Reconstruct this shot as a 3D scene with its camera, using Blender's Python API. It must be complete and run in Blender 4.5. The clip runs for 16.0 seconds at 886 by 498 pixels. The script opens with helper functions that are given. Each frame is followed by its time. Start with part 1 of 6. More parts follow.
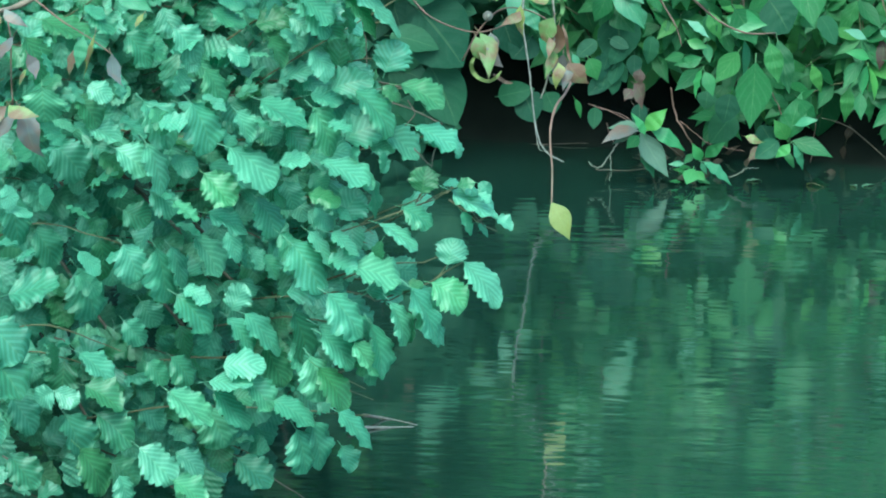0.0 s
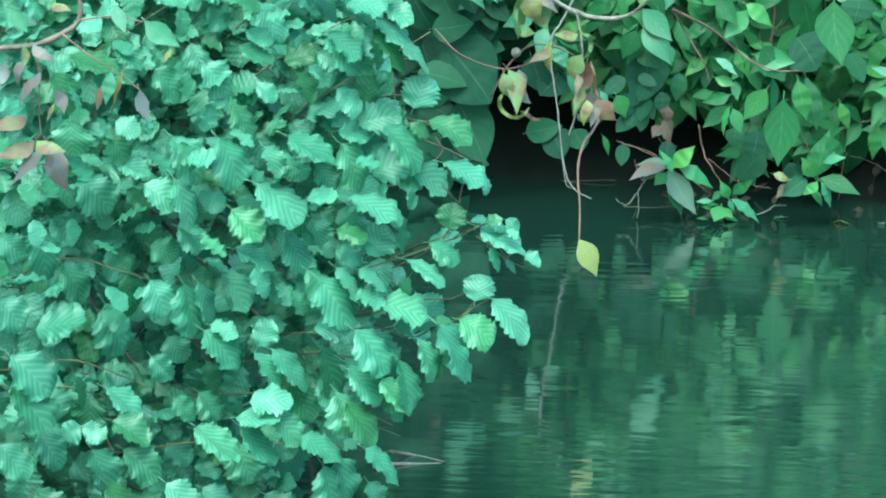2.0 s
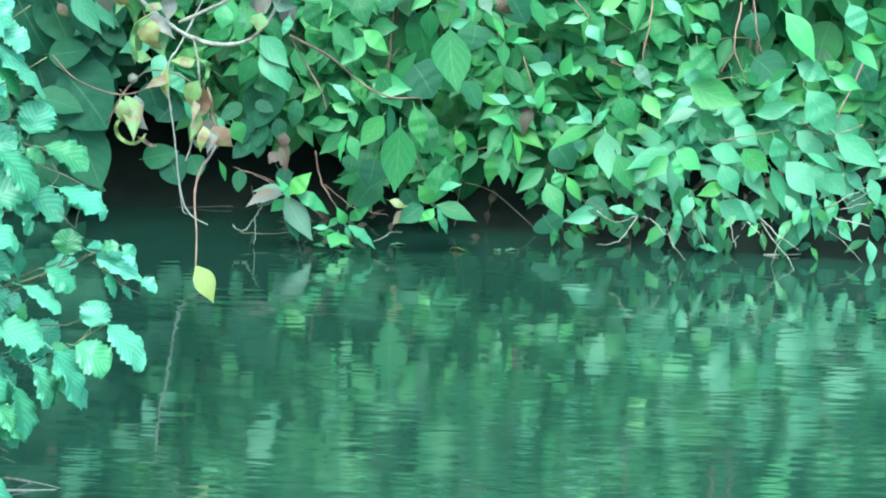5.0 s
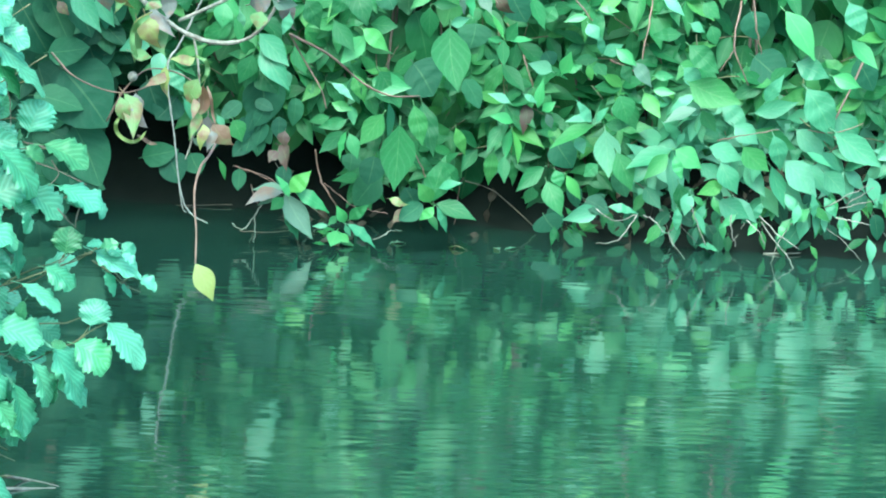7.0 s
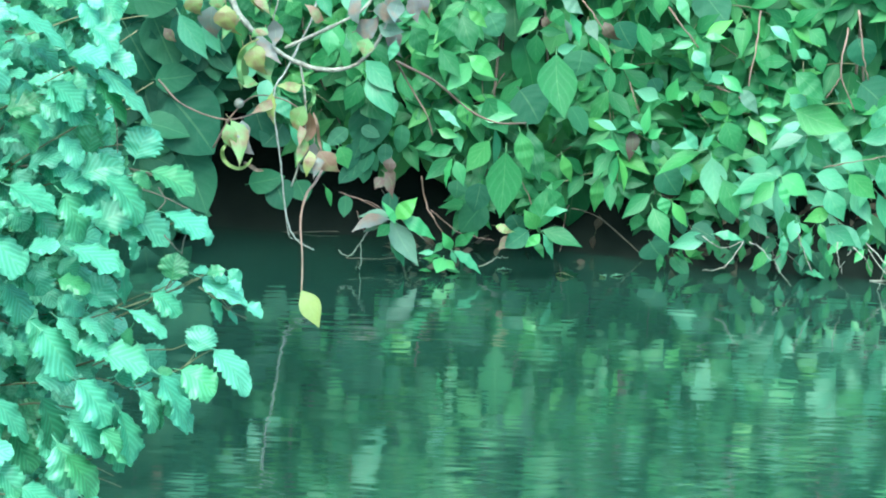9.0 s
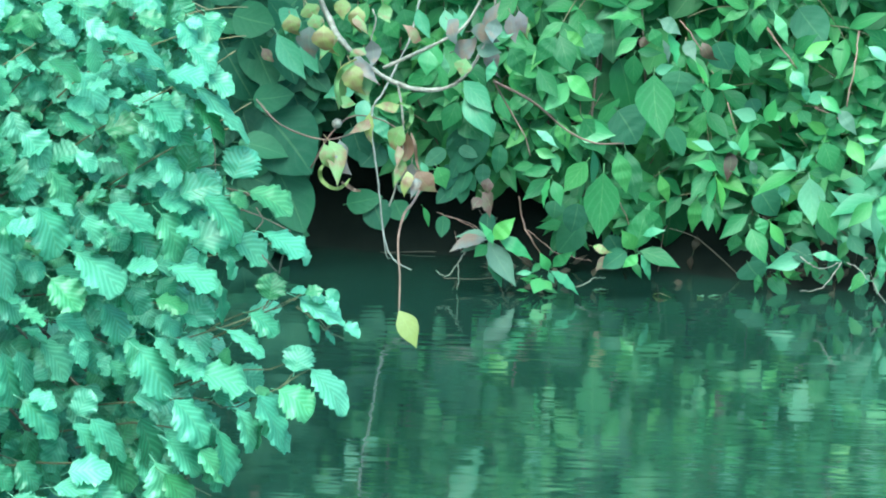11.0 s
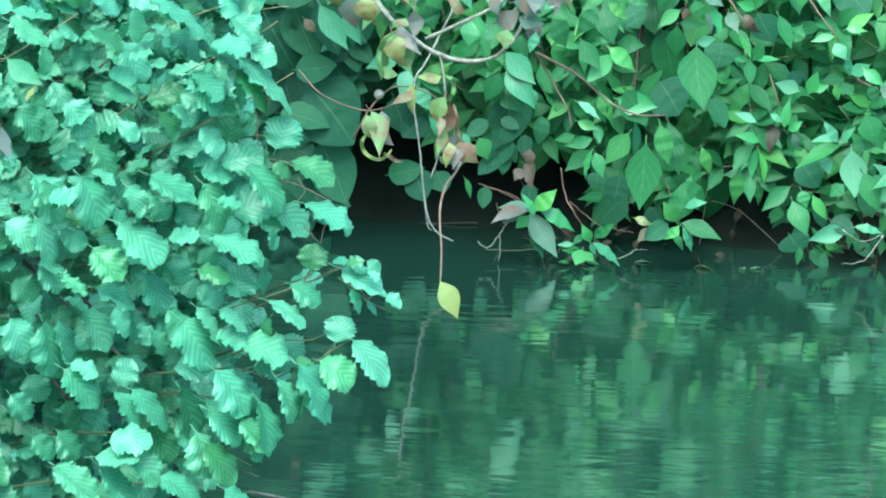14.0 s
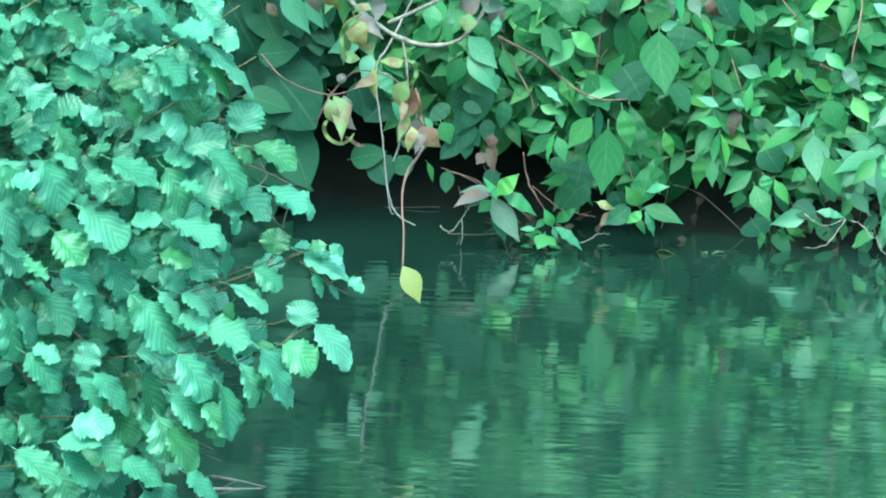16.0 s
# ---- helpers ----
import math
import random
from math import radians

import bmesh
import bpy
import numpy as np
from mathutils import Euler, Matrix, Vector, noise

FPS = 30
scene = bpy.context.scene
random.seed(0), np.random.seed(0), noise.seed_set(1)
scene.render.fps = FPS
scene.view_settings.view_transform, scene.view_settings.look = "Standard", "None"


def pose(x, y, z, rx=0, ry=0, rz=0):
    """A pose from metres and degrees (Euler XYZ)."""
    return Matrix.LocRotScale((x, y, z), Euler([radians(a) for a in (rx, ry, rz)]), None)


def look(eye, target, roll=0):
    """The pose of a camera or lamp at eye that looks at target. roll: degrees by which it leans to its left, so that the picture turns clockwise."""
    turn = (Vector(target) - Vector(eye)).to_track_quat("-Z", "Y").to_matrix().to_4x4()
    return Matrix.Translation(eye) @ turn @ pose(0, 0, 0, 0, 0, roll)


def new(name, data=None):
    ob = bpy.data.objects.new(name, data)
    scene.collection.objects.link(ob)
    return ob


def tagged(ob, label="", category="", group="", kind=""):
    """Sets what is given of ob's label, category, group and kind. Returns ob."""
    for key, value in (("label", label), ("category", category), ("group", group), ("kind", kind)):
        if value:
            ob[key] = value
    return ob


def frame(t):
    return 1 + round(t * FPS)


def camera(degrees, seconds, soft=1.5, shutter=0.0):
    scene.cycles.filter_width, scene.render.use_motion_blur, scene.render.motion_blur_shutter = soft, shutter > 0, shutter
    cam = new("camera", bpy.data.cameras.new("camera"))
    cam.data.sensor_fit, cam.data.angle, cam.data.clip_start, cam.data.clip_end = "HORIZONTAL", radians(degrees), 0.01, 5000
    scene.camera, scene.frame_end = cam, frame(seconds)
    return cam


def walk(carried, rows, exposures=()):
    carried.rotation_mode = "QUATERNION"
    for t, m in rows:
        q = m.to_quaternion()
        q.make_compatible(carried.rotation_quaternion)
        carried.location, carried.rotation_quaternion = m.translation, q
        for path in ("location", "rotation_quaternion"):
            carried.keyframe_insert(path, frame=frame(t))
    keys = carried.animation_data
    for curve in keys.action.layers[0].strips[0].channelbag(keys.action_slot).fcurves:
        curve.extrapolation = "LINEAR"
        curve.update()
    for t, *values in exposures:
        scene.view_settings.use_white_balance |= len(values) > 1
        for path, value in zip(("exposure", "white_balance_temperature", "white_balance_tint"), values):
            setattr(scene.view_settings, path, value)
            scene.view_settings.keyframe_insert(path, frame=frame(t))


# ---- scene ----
# ---- camera: a long lens on one spot of the near bank, panning by hand ----
cam = camera(10.0, 16.0, soft=2.0)
EYE = 1.89
ROWS = [
    (0.0, 77.1362, -1.2296, 1.6449),
    (0.5, 77.5226, -1.3266, 1.7519),
    (1.0, 77.2202, -1.6183, 1.9295),
    (1.5, 77.1493, -1.2766, 2.0200),
    (2.0, 77.5408, -1.3393, 1.9878),
    (2.5, 77.7976, -1.5267, 1.6167),
    (3.0, 77.7725, -1.7776, 0.5866),
    (3.5, 77.7403, -1.9884, -0.4095),
    (4.0, 77.8108, -2.1414, -1.2786),
    (4.5, 77.9474, -2.3138, -2.0266),
    (4.7, 77.9642, -2.3359, -2.1344),
    (6.8, 77.9911, -2.4362, -2.4186),
    (7.0, 77.9569, -2.4132, -2.2222),
    (7.5, 78.0255, -2.2988, -1.8582),
    (8.0, 78.2493, -2.2154, -1.6220),
    (8.2, 78.1823, -2.2063, -1.4871),
    (10.5, 78.3715, -2.1548, -0.2613),
    (11.0, 78.4010, -2.0715, 0.0608),
    (11.5, 78.3660, -2.0700, 0.2693),
    (12.0, 78.3223, -2.0333, 0.4616),
    (12.5, 78.2855, -2.0563, 0.4263),
    (13.0, 78.0838, -2.1769, 0.4909),
    (13.5, 78.0461, -2.2314, 0.5183),
    (14.0, 78.0554, -2.1862, 0.5658),
    (14.5, 78.1038, -2.1925, 0.4034),
    (15.0, 77.9921, -2.2639, 0.2560),
    (15.5, 77.9354, -2.2801, 0.1737),
    (16.0, 77.8931, -2.2924, 0.1519),
]
walk(cam, [(t, pose(0, 0, EYE, rx, ry, rz)) for t, rx, ry, rz in ROWS],
     exposures=[(0.0, 2.02, 5500, -20.5), (2.5, 2.20, 5500, -20.5), (3.5, 2.35, 5500, -20.5), (4.5, 2.62, 5500, -20.5), (7.5, 2.69, 5500, -20.5), (10.5, 2.54, 5500, -20.5), (12.5, 2.41, 5500, -20.5), (16.0, 2.45, 5500, -20.5)])

# ---- light: soft overcast day, shade under the trees ----
world = bpy.data.worlds.new("world")
scene.world = world
world.use_nodes = True
wn = world.node_tree.nodes
sky = wn.new("ShaderNodeTexSky")
sky.sky_type, sky.sun_disc = "NISHITA", False
sky.sun_elevation, sky.sun_rotation = radians(55), radians(195)
sky.dust_density, sky.ozone_density = 2.5, 1.5
wn["Background"].inputs["Strength"].default_value = 0.15
world.node_tree.links.new(sky.outputs[0], wn["Background"].inputs["Color"])
sun = new("sun", bpy.data.lights.new("sun", "SUN"))
sun.data.energy, sun.data.angle, sun.data.color = 1.8, radians(45), (1.0, 0.97, 0.90)
sun.matrix_world = look((-2.8, -2.2, 15.0), (0, 8, 0))

# ---- materials ----


def shader(name):
    m = bpy.data.materials.new(name)
    m.use_nodes = True
    return m, m.node_tree, m.node_tree.nodes["Principled BSDF"]


def node(tree, kind, **values):
    n = tree.nodes.new("ShaderNode" + kind)
    for key, v in values.items():
        n.inputs[key.replace("_", " ")].default_value = v
    return n


def math_node(tree, op, a, b=None):
    n = tree.nodes.new("ShaderNodeMath")
    n.operation = op
    for i, v in enumerate((a, b)):
        if v is None:
            continue
        if isinstance(v, (int, float)):
            n.inputs[i].default_value = v
        else:
            tree.links.new(v, n.inputs[i])
    return n.outputs[0]


def ramp(tree, fac, stops, interpolation="LINEAR"):
    n = tree.nodes.new("ShaderNodeValToRGB")
    n.color_ramp.interpolation = interpolation
    el = n.color_ramp.elements
    while len(el) < len(stops):
        el.new(0.5)
    for e, (at, col) in zip(el, stops):
        e.position, e.color = at, (*col, 1)
    tree.links.new(fac, n.inputs[0])
    return n.outputs[0]


def mix(tree, mode, fac, a, b):
    n = tree.nodes.new("ShaderNodeMix")
    n.data_type, n.blend_type = "RGBA", mode
    for sock, v in ((n.inputs[0], fac), (n.inputs[6], a), (n.inputs[7], b)):
        if isinstance(v, (int, float)):
            sock.default_value = v
        elif isinstance(v, tuple):
            sock.default_value = (*v, 1)
        else:
            tree.links.new(v, sock)
    return n.outputs[2]


def leaf_material(name, stops, island, veins, pleat, gloss=0.40, shine=0.45, lines=0.008, through_light=0.28, blotch=0.14, edge=None, pleat_shade=0.0, glow=(1.3, 1.25, 0.7)):
    """Leaf blade: colour by the leaf, mottling, midrib and side veins in relief, pleat shade in the colour, light
    shining through.
    """
    m, tree, b = shader(name)
    link = tree.links.new
    if island:
        rnd = tree.nodes.new("ShaderNodeNewGeometry").outputs["Random Per Island"]
    else:
        rnd = tree.nodes.new("ShaderNodeObjectInfo").outputs["Random"]
    uv = tree.nodes.new("ShaderNodeUVMap")
    sep = tree.nodes.new("ShaderNodeSeparateXYZ")
    link(uv.outputs[0], sep.inputs[0])
    along = sep.outputs[0]
    side = math_node(tree, "ABSOLUTE", math_node(tree, "SUBTRACT", sep.outputs[1], 0.5))
    wave = math_node(tree, "COSINE", math_node(tree, "MULTIPLY", math_node(tree, "SUBTRACT", along, math_node(tree, "MULTIPLY", side, 0.857)), 6.283 * veins))
    rib = math_node(tree, "LESS_THAN", side, 0.018)
    col = ramp(tree, rnd, stops)
    co = tree.nodes.new("ShaderNodeTexCoord")
    ns = node(tree, "TexNoise", Scale=38.0, Detail=3.0)
    link(co.outputs["Object"], ns.inputs["Vector"])
    col = mix(tree, "OVERLAY", blotch, col, ramp(tree, ns.outputs["Fac"], [(0.25, (0.2, 0.2, 0.2)), (0.75, (0.8, 0.8, 0.8))]))
    vein = ramp(tree, wave, [(0.55, (0, 0, 0)), (1.0, (0.5, 0.5, 0.5))])
    col = mix(tree, "SCREEN", lines, col, vein)
    # shade in the creases along the side veins, multiplied into the colour
    shade_lines = ramp(tree, wave, [(0.0, (0.62, 0.68, 0.60)), (0.35, (1, 1, 1))])
    col = mix(tree, "MULTIPLY", pleat_shade, col, shade_lines)
    if edge:
        worn = node(tree, "TexNoise", Scale=2.4, Detail=1.5)
        link(co.outputs["Object"], worn.inputs["Vector"])
        col = mix(tree, "MIX", ramp(tree, worn.outputs["Fac"], [(0.48, (0, 0, 0)), (0.68, (1, 1, 1))]), col, edge)
    col = mix(tree, "MIX", math_node(tree, "MULTIPLY", rib, 0.10), col, (0.3, 0.42, 0.2))
    link(col, b.inputs["Base Color"])
    b.inputs["Roughness"].default_value = gloss
    b.inputs["Specular IOR Level"].default_value = shine
    bump = node(tree, "Bump", Strength=pleat, Distance=0.004)
    link(math_node(tree, "ADD", wave, math_node(tree, "MULTIPLY", ns.outputs["Fac"], 0.8)), bump.inputs["Height"])
    link(bump.outputs[0], b.inputs["Normal"])
    tr = node(tree, "BsdfTranslucent")
    link(mix(tree, "MULTIPLY", 1.0, col, glow), tr.inputs["Color"])
    ms = node(tree, "MixShader", Fac=through_light)
    link(b.outputs[0], ms.inputs[1])
    link(tr.outputs[0], ms.inputs[2])
    link(ms.outputs[0], tree.nodes["Material Output"].inputs["Surface"])
    return m


def bark_material(name, dark, light, scale=60.0, rough=0.75, shine=0.5):
    m, tree, b = shader(name)
    co = tree.nodes.new("ShaderNodeTexCoord")
    n1 = node(tree, "TexNoise", Scale=scale, Detail=4.0)
    n2 = node(tree, "TexNoise", Scale=scale / 6, Detail=2.0)
    for n in (n1, n2):
        tree.links.new(co.outputs["Object"], n.inputs["Vector"])
    both = math_node(tree, "ADD", math_node(tree, "MULTIPLY", n1.outputs["Fac"], 0.5), math_node(tree, "MULTIPLY", n2.outputs["Fac"], 0.5))
    tree.links.new(ramp(tree, both, [(0.35, dark), (0.65, light)]), b.inputs["Base Color"])
    b.inputs["Roughness"].default_value = rough
    b.inputs["Specular IOR Level"].default_value = shine
    bump = node(tree, "Bump", Strength=0.5, Distance=0.002)
    tree.links.new(n1.outputs["Fac"], bump.inputs["Height"])
    tree.links.new(bump.outputs[0], b.inputs["Normal"])
    return m


ALDER = [(0.0, (0.054, 0.165, 0.066)), (0.12, (0.063, 0.195, 0.102)), (0.3, (0.082, 0.240, 0.148)), (0.5, (0.104, 0.285, 0.186)), (0.85, (0.140, 0.336, 0.224)), (1.0, (0.096, 0.272, 0.132))]
LIGHT = [(0.0, (0.042, 0.142, 0.068)), (0.4, (0.062, 0.185, 0.096)), (0.8, (0.095, 0.238, 0.138)), (0.93, (0.13, 0.26, 0.17)), (1.0, (0.10, 0.26, 0.11))]
DOGWOOD = [(0.0, (0.022, 0.090, 0.031)), (0.4, (0.031, 0.122, 0.040)), (0.7, (0.042, 0.150, 0.047)), (0.88, (0.052, 0.168, 0.049)), (1.0, (0.072, 0.200, 0.046))]
# leaf greens darkened, so the deep shade is in the colour
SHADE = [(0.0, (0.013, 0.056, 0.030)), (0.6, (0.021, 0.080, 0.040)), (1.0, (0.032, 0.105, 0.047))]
WITHERED = [(0.0, (0.20, 0.26, 0.08)), (0.35, (0.28, 0.27, 0.08)), (0.6, (0.22, 0.13, 0.07)), (0.8, (0.16, 0.13, 0.11)), (1.0, (0.33, 0.15, 0.07))]
m_alder = leaf_material("alder_leaf", ALDER, False, 7, 0.05, gloss=0.45, shine=0.52, lines=0.02, pleat_shade=0.7, through_light=0.36, glow=(1.2, 1.25, 1.0))
m_alder_rest = leaf_material("alder_foliage", ALDER, True, 7, 0.06, gloss=0.47, shine=0.48, lines=0.015, pleat_shade=0.5, through_light=0.36, glow=(1.2, 1.25, 1.0))
m_dog = leaf_material("dogwood_leaf", DOGWOOD, False, 5, 0.03, gloss=0.48, lines=0.03, blotch=0.22, shine=0.25, through_light=0.4)
m_dog_rest = leaf_material("dogwood_foliage", DOGWOOD, True, 5, 0.05, gloss=0.48, shine=0.25, through_light=0.4)
m_light = leaf_material("light_leaf", LIGHT, False, 5, 0.03, gloss=0.42, lines=0.03, blotch=0.2, shine=0.3)
m_light_rest = leaf_material("light_foliage", LIGHT, True, 5, 0.05, gloss=0.45, shine=0.22)
m_fresh = leaf_material("fresh_leaf", [(0.0, (0.045, 0.175, 0.060)), (0.6, (0.065, 0.220, 0.065)), (1.0, (0.10, 0.265, 0.055))], False, 5, 0.05, gloss=0.45)
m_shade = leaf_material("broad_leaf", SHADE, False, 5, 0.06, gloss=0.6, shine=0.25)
m_shade_rest = leaf_material("shaded_broad_foliage", SHADE, True, 5, 0.06, gloss=0.6, shine=0.25)
m_wither = leaf_material("withered_leaf", WITHERED, False, 5, 0.06, gloss=0.6, edge=(0.17, 0.115, 0.10))
m_olive = leaf_material("olive_leaf", [(0.0, (0.082, 0.172, 0.060)), (0.5, (0.133, 0.194, 0.060)), (1.0, (0.181, 0.194, 0.060))], False, 5, 0.06, gloss=0.55, edge=(0.138, 0.082, 0.047))
m_purple = leaf_material("purple_leaf", [(0.0, (0.084, 0.109, 0.097)), (1.0, (0.122, 0.109, 0.113))], False, 5, 0.06, gloss=0.42, edge=(0.134, 0.092, 0.076))
m_russet = leaf_material("russet_leaf", [(0.0, (0.048, 0.024, 0.019)), (1.0, (0.068, 0.036, 0.024))], False, 5, 0.06, gloss=0.6, edge=(0.048, 0.044, 0.024))
m_rust = leaf_material("rust_leaf", [(0.0, (0.095, 0.060, 0.043)), (1.0, (0.142, 0.077, 0.047))], False, 5, 0.06, gloss=0.55, edge=(0.129, 0.133, 0.060))
m_litter = leaf_material("dead_leaves", [(0.0, (0.022, 0.018, 0.013)), (0.7, (0.05, 0.038, 0.027)), (0.95, (0.09, 0.07, 0.05)), (1.0, (0.05, 0.07, 0.035))], True, 5, 0.05, gloss=0.7, shine=0.2)
m_yellow = leaf_material("yellow_leaf", [(0.0, (0.15, 0.18, 0.045)), (1.0, (0.17, 0.19, 0.05))], False, 5, 0.05, blotch=0.3, through_light=0.04)
m_grey = leaf_material("dusty_leaf", [(0.0, (0.062, 0.125, 0.080)), (1.0, (0.085, 0.130, 0.095))], False, 5, 0.05, gloss=0.55)
m_pale = bark_material("pale_bark", (0.07, 0.06, 0.048), (0.25, 0.235, 0.195), scale=140.0)
m_bleached = bark_material("bleached_bark", (0.10, 0.095, 0.082), (0.30, 0.29, 0.255), scale=140.0)
m_red = bark_material("red_bark", (0.16, 0.085, 0.065), (0.34, 0.21, 0.17), rough=0.45)
m_brown = bark_material("brown_bark", (0.05, 0.04, 0.03), (0.14, 0.11, 0.08))
m_shoot = bark_material("shoot_bark", (0.05, 0.05, 0.024), (0.12, 0.115, 0.05), rough=0.6)
m_stem = bark_material("stem_bark", (0.075, 0.045, 0.034), (0.17, 0.095, 0.07), rough=0.6)
# wet soil taken near black, the hollow's shade included in its colour
m_soil = bark_material("shaded_wet_soil", (0.004, 0.006, 0.005), (0.010, 0.0125, 0.010), scale=14.0, rough=0.9, shine=0.04)


def water_material():
    m, tree, b = shader("river_water")
    co = tree.nodes.new("ShaderNodeTexCoord")
    heights = []
    for scale, detail, gain, across in ((9.0, 0.5, 0.75, 0.5), (26.0, 1.0, 0.5, 0.3), (58.0, 1.0, 0.18, 0.25), (2.6, 1.0, 1.0, 0.7)):
        mp = tree.nodes.new("ShaderNodeMapping")
        mp.inputs["Scale"].default_value = (across, 1.0, 1.0)
        n = node(tree, "TexNoise", Scale=scale, Detail=detail, Distortion=0.3)
        tree.links.new(co.outputs["Object"], mp.inputs[0])
        tree.links.new(mp.outputs[0], n.inputs["Vector"])
        heights.append(math_node(tree, "MULTIPLY", n.outputs["Fac"], gain))
    breeze = node(tree, "TexNoise", Scale=1.1, Detail=2.0)
    tree.links.new(co.outputs["Object"], breeze.inputs["Vector"])
    patch = ramp(tree, breeze.outputs["Fac"], [(0.38, (0.35, 0.35, 0.35)), (0.62, (1, 1, 1))])
    for k in (1, 2):
        heights[k] = math_node(tree, "MULTIPLY", math_node(tree, "MULTIPLY", heights[k], patch), 2.25)
    bump = node(tree, "Bump", Strength=0.2, Distance=0.004)
    tree.links.new(math_node(tree, "ADD", math_node(tree, "ADD", heights[0], heights[1]), math_node(tree, "ADD", heights[2], heights[3])), bump.inputs["Height"])
    tree.links.new(bump.outputs[0], b.inputs["Normal"])
    murk = node(tree, "TexNoise", Scale=1.3, Detail=2.0)
    tree.links.new(co.outputs["Object"], murk.inputs["Vector"])
    tree.links.new(ramp(tree, murk.outputs["Fac"], [(0.3, (0.0105, 0.0290, 0.0202)), (0.7, (0.0142, 0.0370, 0.0260))]), b.inputs["Base Color"])
    b.inputs["Roughness"].default_value = 0.05
    b.inputs["IOR"].default_value = 1.34
    b.inputs["Coat Weight"].default_value = 1.0
    b.inputs["Coat IOR"].default_value = 1.34
    b.inputs["Coat Roughness"].default_value = 0.04
    tree.links.new(bump.outputs[0], b.inputs["Coat Normal"])
    return m


m_water = water_material()

# ---- mesh helpers ----


def mesh_object(name, verts, faces, material, parent=None, label="", uvs=None, smooth=True):
    me = bpy.data.meshes.new(name)
    me.from_pydata(verts, [], faces)
    if uvs is not None:
        layer = me.uv_layers.new(name="UVMap")
        loops = np.zeros(len(me.loops), dtype=np.int32)
        me.loops.foreach_get("vertex_index", loops)
        layer.data.foreach_set("uv", np.asarray(uvs, dtype=np.float32)[loops].ravel())
    me.polygons.foreach_set("use_smooth", [smooth] * len(me.polygons))
    me.materials.append(material)
    me.update()
    ob = new(name, me)
    ob.parent = parent
    return tagged(ob, label=label)


def thing(name, place, label, category, group="", kind=""):
    ob = new(name)
    ob.location = place
    ob.empty_display_size = 0.05
    return tagged(ob, label, category, group, kind)


def smooth_line(points, per=5):
    p = [Vector(q) for q in points]
    p = [2 * p[0] - p[1]] + p + [2 * p[-1] - p[-2]]
    out = []
    for i in range(1, len(p) - 2):
        for k in range(per):
            t = k / per
            a, b, c, d = p[i - 1:i + 3]
            out.append(0.5 * (2 * b + (c - a) * t + (2 * a - 5 * b + 4 * c - d) * t * t + (3 * b - a - 3 * c + d) * t ** 3))
    return out + [p[-2]]


def tube(name, points, r0, r1, material, parent, label="", sides=6, per=5, wobble=0.0):
    """A tapering, knotty stem along a smoothed line, given in world places."""
    rng = random.Random(len(points) * 7 + int(abs(points[0][0]) * 1000))
    line = smooth_line(points, per)
    base = Vector(parent.location) if parent else Vector()
    verts, faces, n = [], [], len(line)
    for i, q in enumerate(line):
        t = (line[min(i + 1, n - 1)] - line[max(i - 1, 0)]).normalized()
        u = t.cross(Vector((0.31, 0.87, 0.38))).normalized()
        w = t.cross(u)
        r = (r0 + (r1 - r0) * i / (n - 1)) * (1 + 0.18 * rng.uniform(-1, 1))
        q = q + Vector((rng.uniform(-1, 1), rng.uniform(-1, 1), rng.uniform(-1, 1))) * wobble
        for k in range(sides):
            a = 2 * math.pi * k / sides
            verts.append(tuple(q - base + (u * math.cos(a) + w * math.sin(a)) * r))
    for i in range(n - 1):
        for k in range(sides):
            j = (k + 1) % sides
            faces.append((i * sides + k, i * sides + j, (i + 1) * sides + j, (i + 1) * sides + k))
    faces.append(tuple(range(sides))[::-1])
    faces.append(tuple(range((n - 1) * sides, n * sides)))
    return mesh_object(name, verts, faces, material, parent, label)


